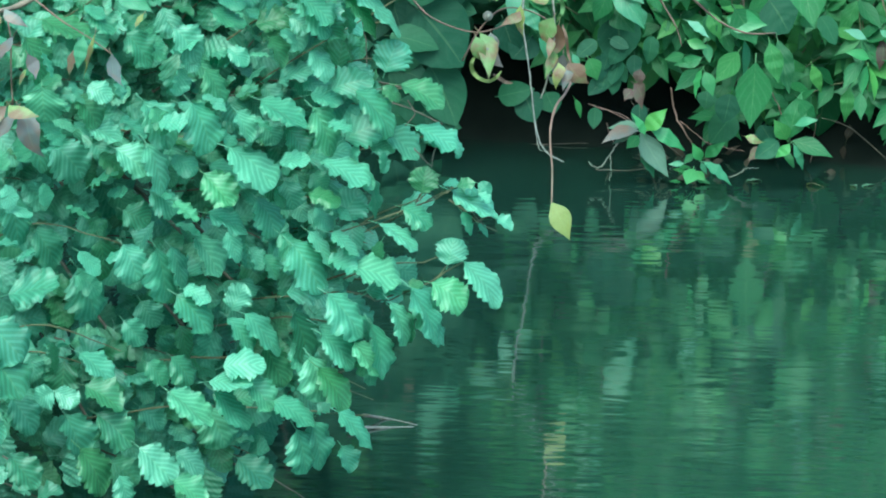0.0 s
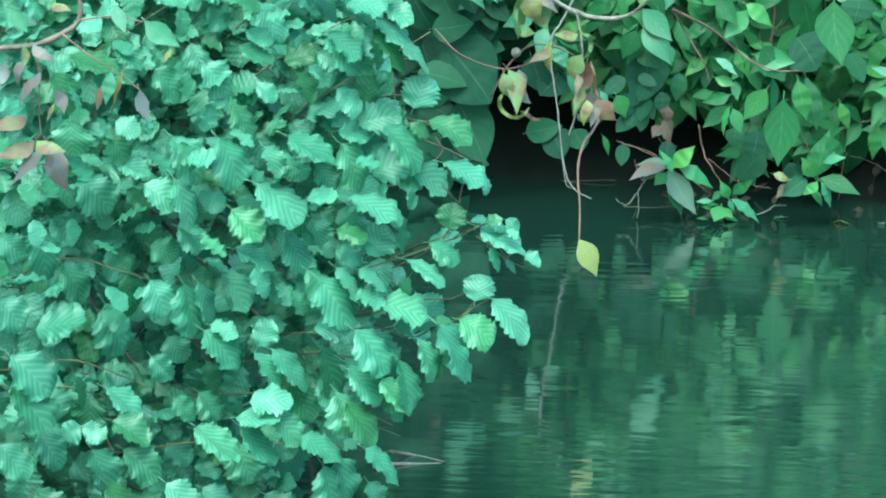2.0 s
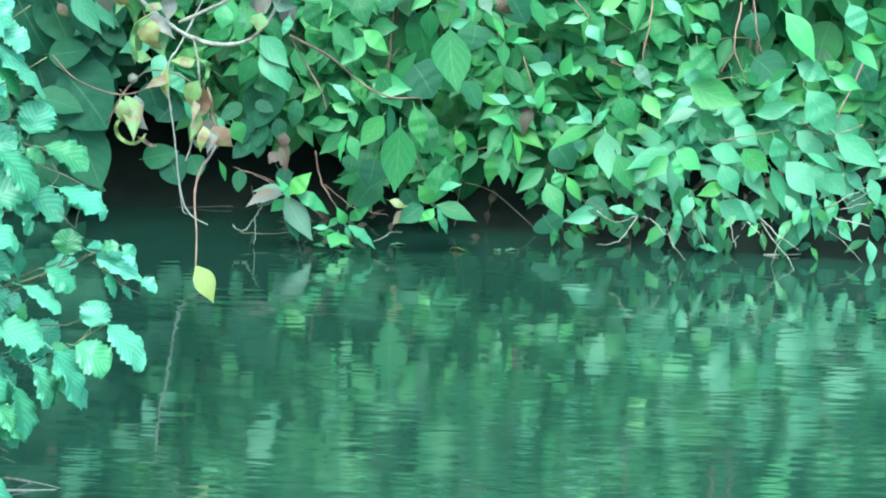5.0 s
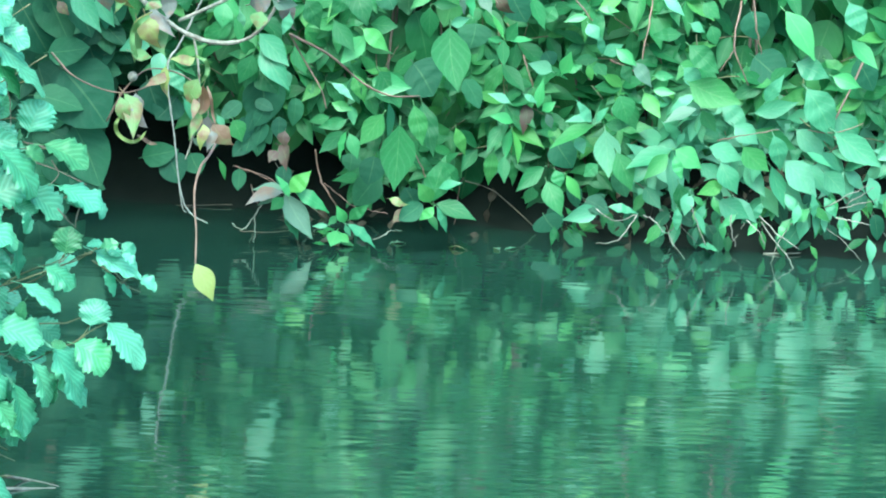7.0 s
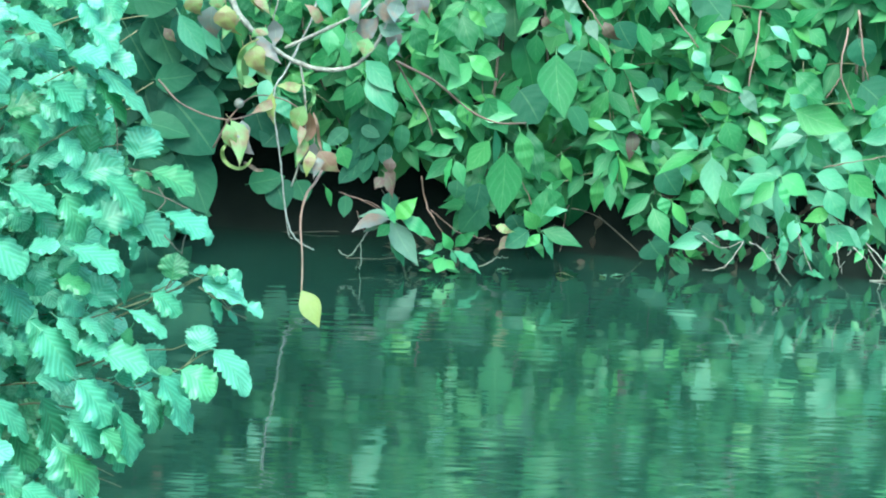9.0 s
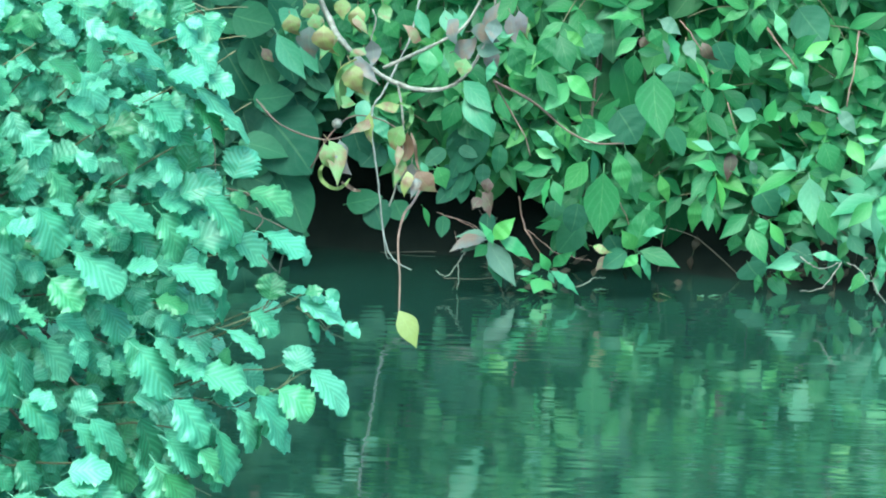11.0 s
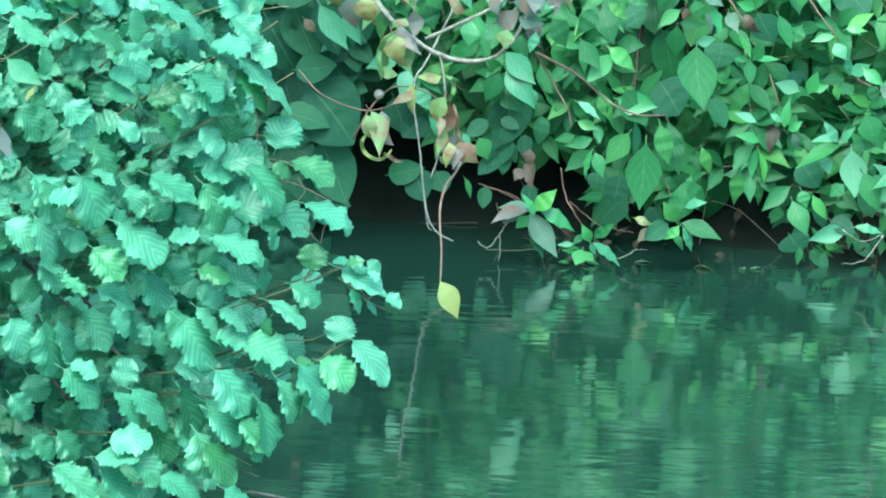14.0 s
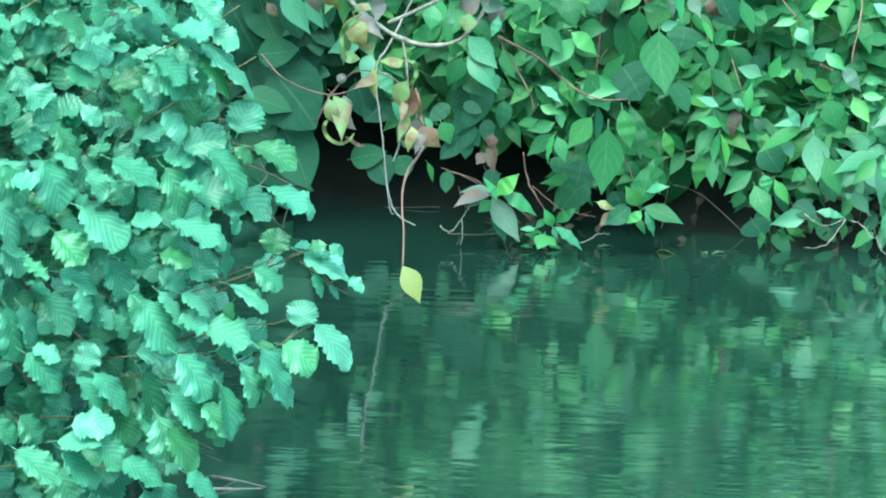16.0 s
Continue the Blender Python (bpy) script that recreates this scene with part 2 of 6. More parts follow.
def leaf_shape(width, stations, tooth, fold, droop, curl, blunt, stalk, sway=0.0, bend=0.0, rng=random.Random(2)):
    """A unit-long leaf from its stalk along +Y, upper side +Z: verts, faces, uvs."""
    verts, faces, uvs = [], [], []
    phase = (rng.uniform(0, 6.3), 0, rng.uniform(0, 6.3))
    for i in range(stations):
        t = i / (stations - 1)
        if blunt == "broad":
            half = width * 0.5 * float(np.interp(t, (0, 0.06, 0.2, 0.4, 0.55, 0.7, 0.85, 0.94, 1), (0.1, 0.5, 0.9, 1.0, 0.95, 0.78, 0.46, 0.19, 0.0))) + 0.003
        elif blunt:
            half = width * 0.5 * float(np.interp(t, (0, 0.08, 0.2, 0.4, 0.62, 0.8, 0.92, 1), (0.03, 0.28, 0.60, 0.9, 1.0, 0.9, 0.64, 0.24)))
        else:
            half = width * 0.5 * float(np.interp(t, (0, 0.1, 0.24, 0.4, 0.55, 0.7, 0.82, 0.92, 1), (0.03, 0.36, 0.80, 1.0, 0.90, 0.62, 0.34, 0.13, 0.0))) + 0.003
        z = -droop * t * t + curl * math.sin(3.1 * t)
        mid = t - (0.07 if blunt is True and i == stations - 1 else 0)
        for side in (-1, 0, 1):
            wave = abs(side) * sway * math.sin(phase[side + 1] + t * 21) * math.sin(math.pi * t)
            h = half * (1 + (tooth if i % 2 else -tooth) * rng.uniform(0.5, 1.6))
            verts.append((side * h * math.cos(fold) + bend * t * t, (mid if side == 0 else t), z + abs(side) * h * math.sin(fold) + wave))
            uvs.append((t, 0.5 + 0.5 * side))
    for i in range(stations - 1):
        a = i * 3
        faces += [(a, a + 1, a + 4, a + 3), (a + 1, a + 2, a + 5, a + 4)]
    k = len(verts)
    for y, r, z in ((0.03, 0.012, -0.004), (-stalk, 0.016, -0.03 - 0.2 * stalk)):
        for a in (90, 210, 330):
            verts.append((r * math.cos(radians(a)), y, z + r * math.sin(radians(a))))
            uvs.append((0.0, 0.5))
    faces += [(k + i, k + (i + 1) % 3, k + 3 + (i + 1) % 3, k + 3 + i) for i in range(3)]
    return verts, faces, uvs


def alder_shape(rng, stations=57, columns=6):
    """A broad alder leaf: pleated along its side veins, each vein ending in a shallow toothed lobe."""
    width, fold, droop, twist = rng.uniform(0.82, 1.0), rng.uniform(-0.1, 0.55), rng.uniform(0.0, 0.55), rng.uniform(-0.6, 0.6)
    curl = (rng.uniform(-0.3, 0.14), rng.uniform(-0.3, 0.14))
    phase, pleat = rng.uniform(0, 6), rng.uniform(0.010, 0.020)
    ruffle, waves = rng.uniform(0.04, 0.10), rng.uniform(1.8, 3.4)
    verts, faces, uvs = [], [], []
    for i in range(stations):
        t = i / (stations - 1)
        half = width * 0.5 * float(np.interp(t, (0, 0.03, 0.08, 0.18, 0.36, 0.58, 0.76, 0.88, 0.95, 1), (0.05, 0.3, 0.52, 0.77, 0.96, 1.0, 0.88, 0.68, 0.48, 0.2)))
        for column in range(-columns, columns + 1):
            side = column / columns
            a = abs(side)
            h = half
            own = phase + (0.37 if side > 0 else 0.0)
            fold_wave = 2 * math.pi * (7 * t - 3.0 * a)
            if abs(column) == columns:
                lobe = abs(math.sin(fold_wave / 2))
                h *= 0.82 + 0.22 * lobe + (0.03 if i % 2 else -0.03) + 0.28 * noise.noise((t * 3, side * 7, phase))
            x = side * h
            z = -droop * t * t + a * h * math.sin(fold) + twist * x * t
            z += curl[side > 0] * a ** 3 * half * 2 + pleat * min(1.0, 2.2 * a) * math.cos(fold_wave)
            z += ruffle * a ** 2 * math.sin(2 * math.pi * (waves * t + own)) + 0.05 * noise.noise((x * 3 + phase * 9, t * 3, 0))
            y = t - (0.03 if i == stations - 1 and side == 0 else 0.0) + 0.10 * a * (0.7 - t)
            verts.append((x * math.cos(fold), y, z))
            uvs.append((t, 0.5 + 0.5 * side))
    row = 2 * columns + 1
    for i in range(stations - 1):
        for k in range(row - 1):
            a = i * row + k
            faces.append((a, a + 1, a + row + 1, a + row))
    k = len(verts)
    for y, r, z in ((0.03, 0.012, -0.004), (-0.2, 0.016, -0.06)):
        for a in (90, 210, 330):
            verts.append((r * math.cos(radians(a)), y, z + r * math.sin(radians(a))))
            uvs.append((0.0, 0.5))
    faces += [(k + i, k + (i + 1) % 3, k + 3 + (i + 1) % 3, k + 3 + i) for i in range(3)]
    return verts, faces, uvs


lr = random.Random(11)
ALDER_FULL = [alder_shape(random.Random(100 + k)) for k in range(14)]
ALDER_MIDDLE = [alder_shape(random.Random(200 + k), 35, 3) for k in range(12)]
ALDER_SHAPES = [leaf_shape(lr.uniform(0.86, 1.0), 19, 0.11, lr.uniform(-0.1, 0.5), lr.uniform(-0.05, 0.4), lr.uniform(-0.06, 0.06), True, 0.22, 0.05) for _ in range(8)]
DOG_SHAPES = [leaf_shape(lr.uniform(0.38, 0.5), 13, 0.0, lr.uniform(0.05, 0.5), lr.uniform(-0.05, 0.4), lr.uniform(-0.05, 0.08), False, 0.14, lr.uniform(0.0, 0.05), lr.uniform(-0.14, 0.14)) for _ in range(12)]
BROAD_SHAPES = [leaf_shape(lr.uniform(0.62, 0.74), 15, 0.0, lr.uniform(0.0, 0.25), lr.uniform(0.0, 0.25), lr.uniform(-0.04, 0.06), "broad", 0.14, 0.02, lr.uniform(-0.1, 0.1)) for _ in range(8)]


def twisted(shape, turn, arch):
    """The same leaf, wilted: turned about its midrib and arched along it."""
    verts = []
    for x, y, z in shape[0]:
        a = turn * max(y, 0) ** 1.5
        x, z = x * math.cos(a) - z * math.sin(a), x * math.sin(a) + z * math.cos(a)
        verts.append((x + arch * y * y, y, z))
    return verts, shape[1], shape[2]


CURLED_SHAPES = [twisted(leaf_shape(lr.uniform(0.44, 0.6), 14, 0.025, lr.uniform(-0.2, 0.35), lr.uniform(-0.3, 0.5), lr.uniform(-0.2, 0.2), False, 0.2, 0.022, lr.uniform(-0.2, 0.2)), lr.choice((-1, 1)) * lr.uniform(0.25, 0.95), lr.uniform(-0.22, 0.22)) for _ in range(9)]


def leaf_meshes(name, shapes, material):
    out = []
    for s in shapes:
        ob = mesh_object(name, s[0], s[1], material, uvs=s[2])
        out.append(ob.data)
        bpy.data.objects.remove(ob)
    return out


MESH = {
    "alder": leaf_meshes("alder_leaf", ALDER_FULL, m_alder),
    "dog": leaf_meshes("dogwood_leaf", DOG_SHAPES, m_dog),
    "light": leaf_meshes("light_leaf", DOG_SHAPES, m_light),
    "fresh": leaf_meshes("fresh_leaf", DOG_SHAPES, m_fresh),
    "broad": leaf_meshes("broad_leaf", BROAD_SHAPES, m_shade),
    "wither": leaf_meshes("withered_leaf", CURLED_SHAPES, m_wither),
    "olive": leaf_meshes("olive_leaf", CURLED_SHAPES, m_olive),
    "purple": leaf_meshes("purple_leaf", CURLED_SHAPES, m_purple),
    "rust": leaf_meshes("rust_leaf", CURLED_SHAPES, m_rust),
    "russet": leaf_meshes("russet_leaf", CURLED_SHAPES, m_russet),
    "grey": leaf_meshes("dusty_leaf", DOG_SHAPES[:3], m_grey),
}
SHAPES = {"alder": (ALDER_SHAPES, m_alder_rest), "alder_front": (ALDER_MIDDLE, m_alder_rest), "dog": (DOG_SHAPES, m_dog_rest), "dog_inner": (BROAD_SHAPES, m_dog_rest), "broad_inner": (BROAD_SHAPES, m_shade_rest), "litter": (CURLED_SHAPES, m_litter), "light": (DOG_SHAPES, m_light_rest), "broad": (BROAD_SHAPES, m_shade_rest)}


def leaf_pose(p, ang, size, out=0.3, up=0.5, twist=0.0):
    """A leaf whose stalk end is at p; ang: where its tip points, 0 along +X, 90 up; out: how far it reaches to the river; up, twist: how its face tilts."""
    a = radians(ang)
    axis = Vector((math.cos(a), -out, math.sin(a))).normalized()
    n = Vector((twist, -1.0, up))
    n = (n - axis * n.dot(axis)).normalized()
    x = axis.cross(n)
    m = Matrix((x, axis, n)).transposed().to_4x4() @ Matrix.Diagonal((size, size, size, 1))
    return Matrix.Translation(p) @ m


def leaf_span(p0, p1, width, out=0.25, full=0.45):
    """A leaf from its stalk end p0 to its tip p1, rolled about its midrib until it shows that width from the river."""
    p0, d = Vector(p0), Vector(p1) - Vector(p0)
    length = d.length * math.sqrt(1 + out * out)
    axis = (d.normalized() + Vector((0, -out, 0))).normalized()
    front = Vector((0, -0.98, 0.2))
    front = (front - axis * front.dot(axis)).normalized()
    top = axis.cross(front)
    if top.z < 0:
        top = -top
    r = min(1.0, width / (full * length))
    n = (front * r + top * math.sqrt(1 - r * r)).normalized()
    x = axis.cross(n)
    wide = length * max(1.0, width / (full * length))
    return Matrix.Translation(p0) @ Matrix((x, axis, n)).transposed().to_4x4() @ Matrix.Diagonal((wide, length, length * min(1.0, 0.32 + 0.68 * r), 1))


def add_leaf(parent, kind, m, rng, label="", origin=None):
    ob = new("leaf", rng.choice(MESH[kind]))
    ob.parent = parent
    ob.matrix_basis = Matrix.Translation(-Vector(origin or parent.location)) @ m
    return tagged(ob, label=label)


def add_foliage(parent, kind, poses, rng, name="foliage", label=""):
    """All those leaves as one joined mesh."""
    shapes, material = SHAPES[kind]
    arrays = [(np.array(v), f, np.array(u)) for v, f, u in shapes]
    verts, faces, uvs, k = [], [], [], 0
    base = np.array(parent.location)
    for m in poses:
        v, f, u = rng.choice(arrays)
        a = np.array(m)
        verts.append(v @ a[:3, :3].T + a[:3, 3] - base)
        uvs.append(u)
        faces += [tuple(i + k for i in q) for q in f]
        k += len(v)
    if k:
        ob = mesh_object(name, np.concatenate(verts).tolist(), faces, material, parent, label, np.concatenate(uvs))
        return tagged(ob, kind="stuff")


def inside(x, z, poly):
    hit = False
    for (x0, _, z0), (x1, _, z1) in zip(poly, poly[1:] + poly[:1]):
        if (z0 > z) != (z1 > z) and x < (x1 - x0) * (z - z0) / (z1 - z0) + x0:
            hit = not hit
    return hit


def scatter(poly, step, rng, jitter=0.45):
    xs, zs = [p[0] for p in poly], [p[2] for p in poly]
    out, row, z = [], 0, min(zs)
    while z < max(zs):
        x = min(xs) + (step / 2 if row % 2 else 0)
        while x < max(xs):
            px, pz = x + rng.uniform(-jitter, jitter) * step, z + rng.uniform(-jitter, jitter) * step
            if inside(px, pz, poly):
                out.append((px, pz))
            x += step
        z += step * 0.87
        row += 1
    rng.shuffle(out)
    return out


# ---- setting: river bed and banks in one sheet, water ----


def ground_height(x, y):
    def step(v):
        v = min(1.0, max(0.0, v))
        return v * v * (3 - 2 * v)
    near = (4.2 - 2.17 * max(-3.0, min(1.5, x))) - y
    far = y - 8.83 + 0.22 * max(-0.6, min(1.2, x)) - 0.03 * math.sin(5 * x)
    h = -0.5
    h += 0.85 * step(near / 0.9 + 0.55) + 0.04 * max(0.0, min(near, 4.0))
    h += 0.9 * step(far / 1.5 + 0.3) + 0.9 * step((far - 0.9) / 1.2) + 0.05 * max(0.0, min(far, 30.0))
    return h + 0.03 * noise.noise((x * 2.3, y * 2.3, 0.0)) + 0.015 * noise.noise((x * 9, y * 9, 3.0))


def axis_steps(lo, hi, fine, reach):
    inner = list(np.arange(lo, hi, fine)) + [hi]
    g, left = fine, []
    while sum(left) < reach:
        g *= 1.35
        left.append(g)
    a, b = [], []
    s = 0
    for g in left:
        s += g
        a.append(lo - s)
        b.append(hi + s)
    return a[::-1] + inner + b


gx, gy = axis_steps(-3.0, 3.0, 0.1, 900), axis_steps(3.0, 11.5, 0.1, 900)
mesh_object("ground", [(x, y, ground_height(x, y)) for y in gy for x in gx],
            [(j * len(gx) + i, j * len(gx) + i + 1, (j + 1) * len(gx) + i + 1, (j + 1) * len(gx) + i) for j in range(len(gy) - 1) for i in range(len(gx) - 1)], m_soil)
tagged(bpy.data.objects["ground"], "damp soil of the river bed and its banks, darkened to near black for shade", "ground", kind="structure")
mesh_object("water", [(-900, -3, 0), (900, -3, 0), (900, 9.9, 0), (-900, 9.9, 0)], [(0, 1, 2, 3)], m_water)
tagged(bpy.data.objects["water"], "calm murky green river water with fine ripples", "water", kind="structure")

# ---- alder on the near bank ----


def alder():
    rng = random.Random(4)
    base = (-1.5, 6.85, 0.18)
    ob = thing("alder_shrub", base, "leafy alder shrub with round toothed green leaves over the water", "shrub")
    fork = (-1.2, 6.98, 0.6)
    tube("trunk", [base, (-1.4, 6.9, 0.4), fork, (-1.05, 7.0, 0.95), (-0.9, 6.95, 1.35)], 0.05, 0.025, m_brown, ob, "brown alder trunk", 10)
    leaves = []
    twigs = [
        ((-0.605, 6.75, 0.556), (-0.445, 6.6, 0.751), (-0.271, 6.5, 0.841)), ((-0.554, 6.7, 0.567), (-0.391, 6.6, 0.7), (-0.237, 6.5, 0.809)),
        ((-0.523, 6.7, 0.514), (-0.389, 6.6, 0.616), (-0.216, 6.5, 0.743)), ((-0.469, 6.7, 0.516), (-0.343, 6.6, 0.587), (-0.168, 6.5, 0.621)),
        ((-0.445, 6.7, 0.455), (-0.289, 6.6, 0.512), (-0.144, 6.5, 0.565)), ((-0.366, 6.7, 0.332), (-0.241, 6.6, 0.414), (-0.178, 6.46, 0.479), (-0.144, 6.44, 0.497)),
        ((-0.503, 6.7, 0.279), (-0.356, 6.55, 0.328), (-0.266, 6.5, 0.412), (-0.191, 6.45, 0.457)), ((-0.389, 6.6, 0.284), (-0.257, 6.5, 0.351), (-0.181, 6.45, 0.372), (-0.137, 6.43, 0.401)),
        ((-0.412, 6.6, 0.307), (-0.279, 6.5, 0.343), (-0.232, 6.45, 0.345), (-0.181, 6.43, 0.371)),
    ]
    low_twigs = [
        ((-0.509, 6.6, 0.233), (-0.367, 6.5, 0.278), (-0.275, 6.45, 0.279), (-0.224, 6.4, 0.267)),
        ((-0.58, 6.55, 0.196), (-0.437, 6.45, 0.234), (-0.323, 6.4, 0.236), (-0.254, 6.35, 0.221)), ((-0.634, 6.5, 0.129), (-0.491, 6.4, 0.177), (-0.341, 6.35, 0.188), (-0.244, 6.3, 0.197)),
        ((-0.788, 6.7, 0.348), (-0.701, 6.6, 0.404), (-0.579, 6.5, 0.401)), ((-0.812, 6.6, 0.213), (-0.688, 6.5, 0.258), (-0.581, 6.4, 0.249)),
        ((-0.842, 6.8, 0.561), (-0.668, 6.6, 0.682), (-0.498, 6.5, 0.811)), ((-0.751, 6.7, 0.459), (-0.59, 6.6, 0.532), (-0.463, 6.5, 0.542)),
    ]
    for line in twigs + low_twigs:
        if line[0][2] < 0.3:
            line = [Vector(p) + Vector((0, 0.12, 0)) for p in line]
        start = Vector(line[0])
        tube("branch", [fork, Vector(fork).lerp(start, 0.5) + Vector((0, 0.25, 0.06)), start], 0.005, 0.002, m_brown, ob, per=4)
        pts = smooth_line(line, 6)
        twig = tube("twig", line, 0.0016, 0.0008, m_shoot, ob, wobble=0.0015)
        n = len(pts)
        for i in range(3, n - 7, 5):
            d = pts[i] - pts[i - 2]
            a = math.degrees(math.atan2(d.z, d.x))
            ang = a + rng.choice((-1, 1)) * rng.uniform(20, 70)
            leaves.append((pts[i] + Vector((0, 0.03, 0)), ang + (-75 - ang) * rng.uniform(0.15, 0.5), rng.uniform(0.040, 0.054), rng.uniform(0.1, 0.7), rng.uniform(0.4, 1.6), rng.uniform(-0.5, 0.5), twig))
    outline = [(-0.807, 6.5, 0.888), (-0.295, 6.5, 0.907), (-0.277, 6.5, 0.819), (-0.268, 6.5, 0.744), (-0.288, 6.5, 0.676), (-0.235, 6.5, 0.611), (-0.233, 6.5, 0.565), (-0.299, 6.5, 0.533), (-0.29, 6.5, 0.457),
               (-0.28, 6.5, 0.381), (-0.257, 6.5, 0.344), (-0.285, 6.5, 0.289), (-0.298, 6.5, 0.219), (-0.296, 6.5, 0.15), (-0.407, 6.5, 0.044), (-0.798, 6.5, 0.014)]
    hollow = [(p[0], p[2], r) for p, r in (((-0.651, 6.5, 0.3), 0.07), ((-0.689, 6.5, 0.308), 0.05), ((-0.451, 6.5, 0.36), 0.035), ((-0.479, 6.5, 0.251), 0.04), ((-0.671, 6.5, 0.104), 0.06), ((-0.536, 6.5, 0.148), 0.05), ((-0.761, 6.5, 0.117), 0.05), ((-0.616, 6.5, 0.418), 0.04), ((-0.69, 6.5, 0.404), 0.03), ((-0.554, 6.5, 0.294), 0.04))]
    shoots = scatter(outline, 0.052, rng)
    for k, (x, z) in enumerate(shoots):
        low = x < -0.33 and z < 0.40
        if any(math.hypot(x - a, z - b) < r for a, b, r in hollow) or low and rng.random() < 0.4:
            continue
        a = radians(rng.gauss(24, 16) - (22 if z < 0.4 else 0))
        lean = rng.uniform(0.25, 0.7)
        p = Vector((x - 0.05, 6.70 - 0.12 * (0.6 - z) + rng.uniform(-0.06, 0.06) + (0.05 if low else 0.0), z))
        d = Vector((math.cos(a), -lean, math.sin(a))).normalized()
        line = [p]
        for _ in range(3):
            line.append(line[-1] + d * rng.uniform(0.035, 0.055))
            d = (d + Vector((0.05, 0, -0.16))).normalized()
        twig = tube("twig", line, 0.0014, 0.0007, rng.choice((m_shoot, m_brown)), ob, sides=5, per=3, wobble=0.001)
        pts = smooth_line(line, 4)
        for n in range(1, len(pts), 2):
            side = 1 if (n // 2 + k) % 2 else -1
            ang = math.degrees(a) + side * rng.uniform(30, 75) - rng.uniform(8, 34)
            if not inside(pts[n].x + 0.04 * math.cos(radians(ang)), pts[n].z + 0.04 * math.sin(radians(ang)), outline):
                continue
            leaves.append((pts[n] + Vector((0, rng.uniform(-0.012, 0.004), 0)), ang, rng.uniform(0.032, 0.056), rng.uniform(0.2, 0.9), rng.uniform(0.9, 2.6) + 2.0 * max(0.0, z - 0.45), rng.uniform(-0.6, 0.6), twig))
        if not inside(pts[-1].x + 0.035, pts[-1].z, outline):
            continue
        leaves.append((pts[-1], math.degrees(a) - rng.uniform(10, 45), rng.uniform(0.028, 0.046), rng.uniform(0.2, 0.8), rng.uniform(0.9, 2.4), rng.uniform(-0.5, 0.5), twig))
    for line in (((-0.193, 6.42, 0.557), (-0.18, 6.42, 0.542), (-0.169, 6.42, 0.533)), ((-0.165, 6.42, 0.56), (-0.169, 6.42, 0.543), (-0.17, 6.42, 0.532)), ((-0.125, 6.43, 0.482), (-0.11, 6.43, 0.464), (-0.098, 6.43, 0.451)), ((-0.13, 6.43, 0.489), (-0.108, 6.43, 0.474), (-0.083, 6.43, 0.465)),
                 ((-0.264, 6.42, 0.725), (-0.258, 6.42, 0.692), (-0.256, 6.42, 0.663)), ((-0.206, 6.44, 0.473), (-0.188, 6.44, 0.482), (-0.174, 6.44, 0.496)), ((-0.203, 6.44, 0.616), (-0.194, 6.44, 0.598), (-0.206, 6.44, 0.582))):
        tube("twig", line, 0.0011, 0.0006, m_brown, ob, wobble=0.0006)
    # the outer leaves: stalk end, tip, width seen from the river
    def leaf(a, b, width):
        add_leaf(ob, "alder", leaf_span(a, b, width, rng.uniform(0.1, 0.35), 0.9), rng)

    leaf((-0.577, 6.4, 0.813), (-0.525, 6.4, 0.785), 0.026)
    leaf((-0.527, 6.42, 0.8), (-0.509, 6.42, 0.779), 0.022)
    leaf((-0.591, 6.55, 0.803), (-0.535, 6.55, 0.797), 0.018)
    leaf((-0.493, 6.43, 0.863), (-0.507, 6.43, 0.833), 0.029)
    leaf((-0.471, 6.43, 0.845), (-0.438, 6.43, 0.832), 0.026)
    leaf((-0.389, 6.39, 0.847), (-0.312, 6.39, 0.817), 0.033)
    leaf((-0.44, 6.53, 0.77), (-0.409, 6.53, 0.719), 0.044)
    leaf((-0.376, 6.44, 0.799), (-0.328, 6.44, 0.779), 0.026)
    leaf((-0.338, 6.41, 0.794), (-0.279, 6.41, 0.782), 0.029)
    leaf((-0.344, 6.4, 0.759), (-0.295, 6.4, 0.72), 0.037)
    leaf((-0.404, 6.45, 0.707), (-0.36, 6.45, 0.731), 0.040)
    leaf((-0.358, 6.42, 0.726), (-0.329, 6.42, 0.708), 0.033)
    leaf((-0.462, 6.44, 0.729), (-0.414, 6.44, 0.709), 0.026)
    leaf((-0.507, 6.42, 0.709), (-0.467, 6.42, 0.673), 0.044)
    leaf((-0.57, 6.43, 0.697), (-0.529, 6.43, 0.665), 0.040)
    leaf((-0.436, 6.4, 0.686), (-0.407, 6.4, 0.672), 0.026)
    leaf((-0.497, 6.43, 0.674), (-0.474, 6.43, 0.653), 0.026)
    leaf((-0.385, 6.44, 0.695), (-0.358, 6.44, 0.659), 0.026)
    leaf((-0.477, 6.42, 0.802), (-0.429, 6.42, 0.789), 0.022)
    leaf((-0.296, 6.43, 0.826), (-0.256, 6.43, 0.805), 0.026)
    leaf((-0.288, 6.43, 0.804), (-0.293, 6.43, 0.833), 0.022)
    leaf((-0.322, 6.39, 0.795), (-0.268, 6.39, 0.8), 0.026)
    leaf((-0.281, 6.44, 0.788), (-0.233, 6.44, 0.778), 0.026)
    leaf((-0.287, 6.43, 0.771), (-0.202, 6.43, 0.73), 0.033)
    leaf((-0.286, 6.41, 0.76), (-0.234, 6.41, 0.717), 0.033)
    leaf((-0.343, 6.39, 0.757), (-0.295, 6.39, 0.733), 0.029)
    leaf((-0.316, 6.58, 0.714), (-0.27, 6.58, 0.674), 0.033)
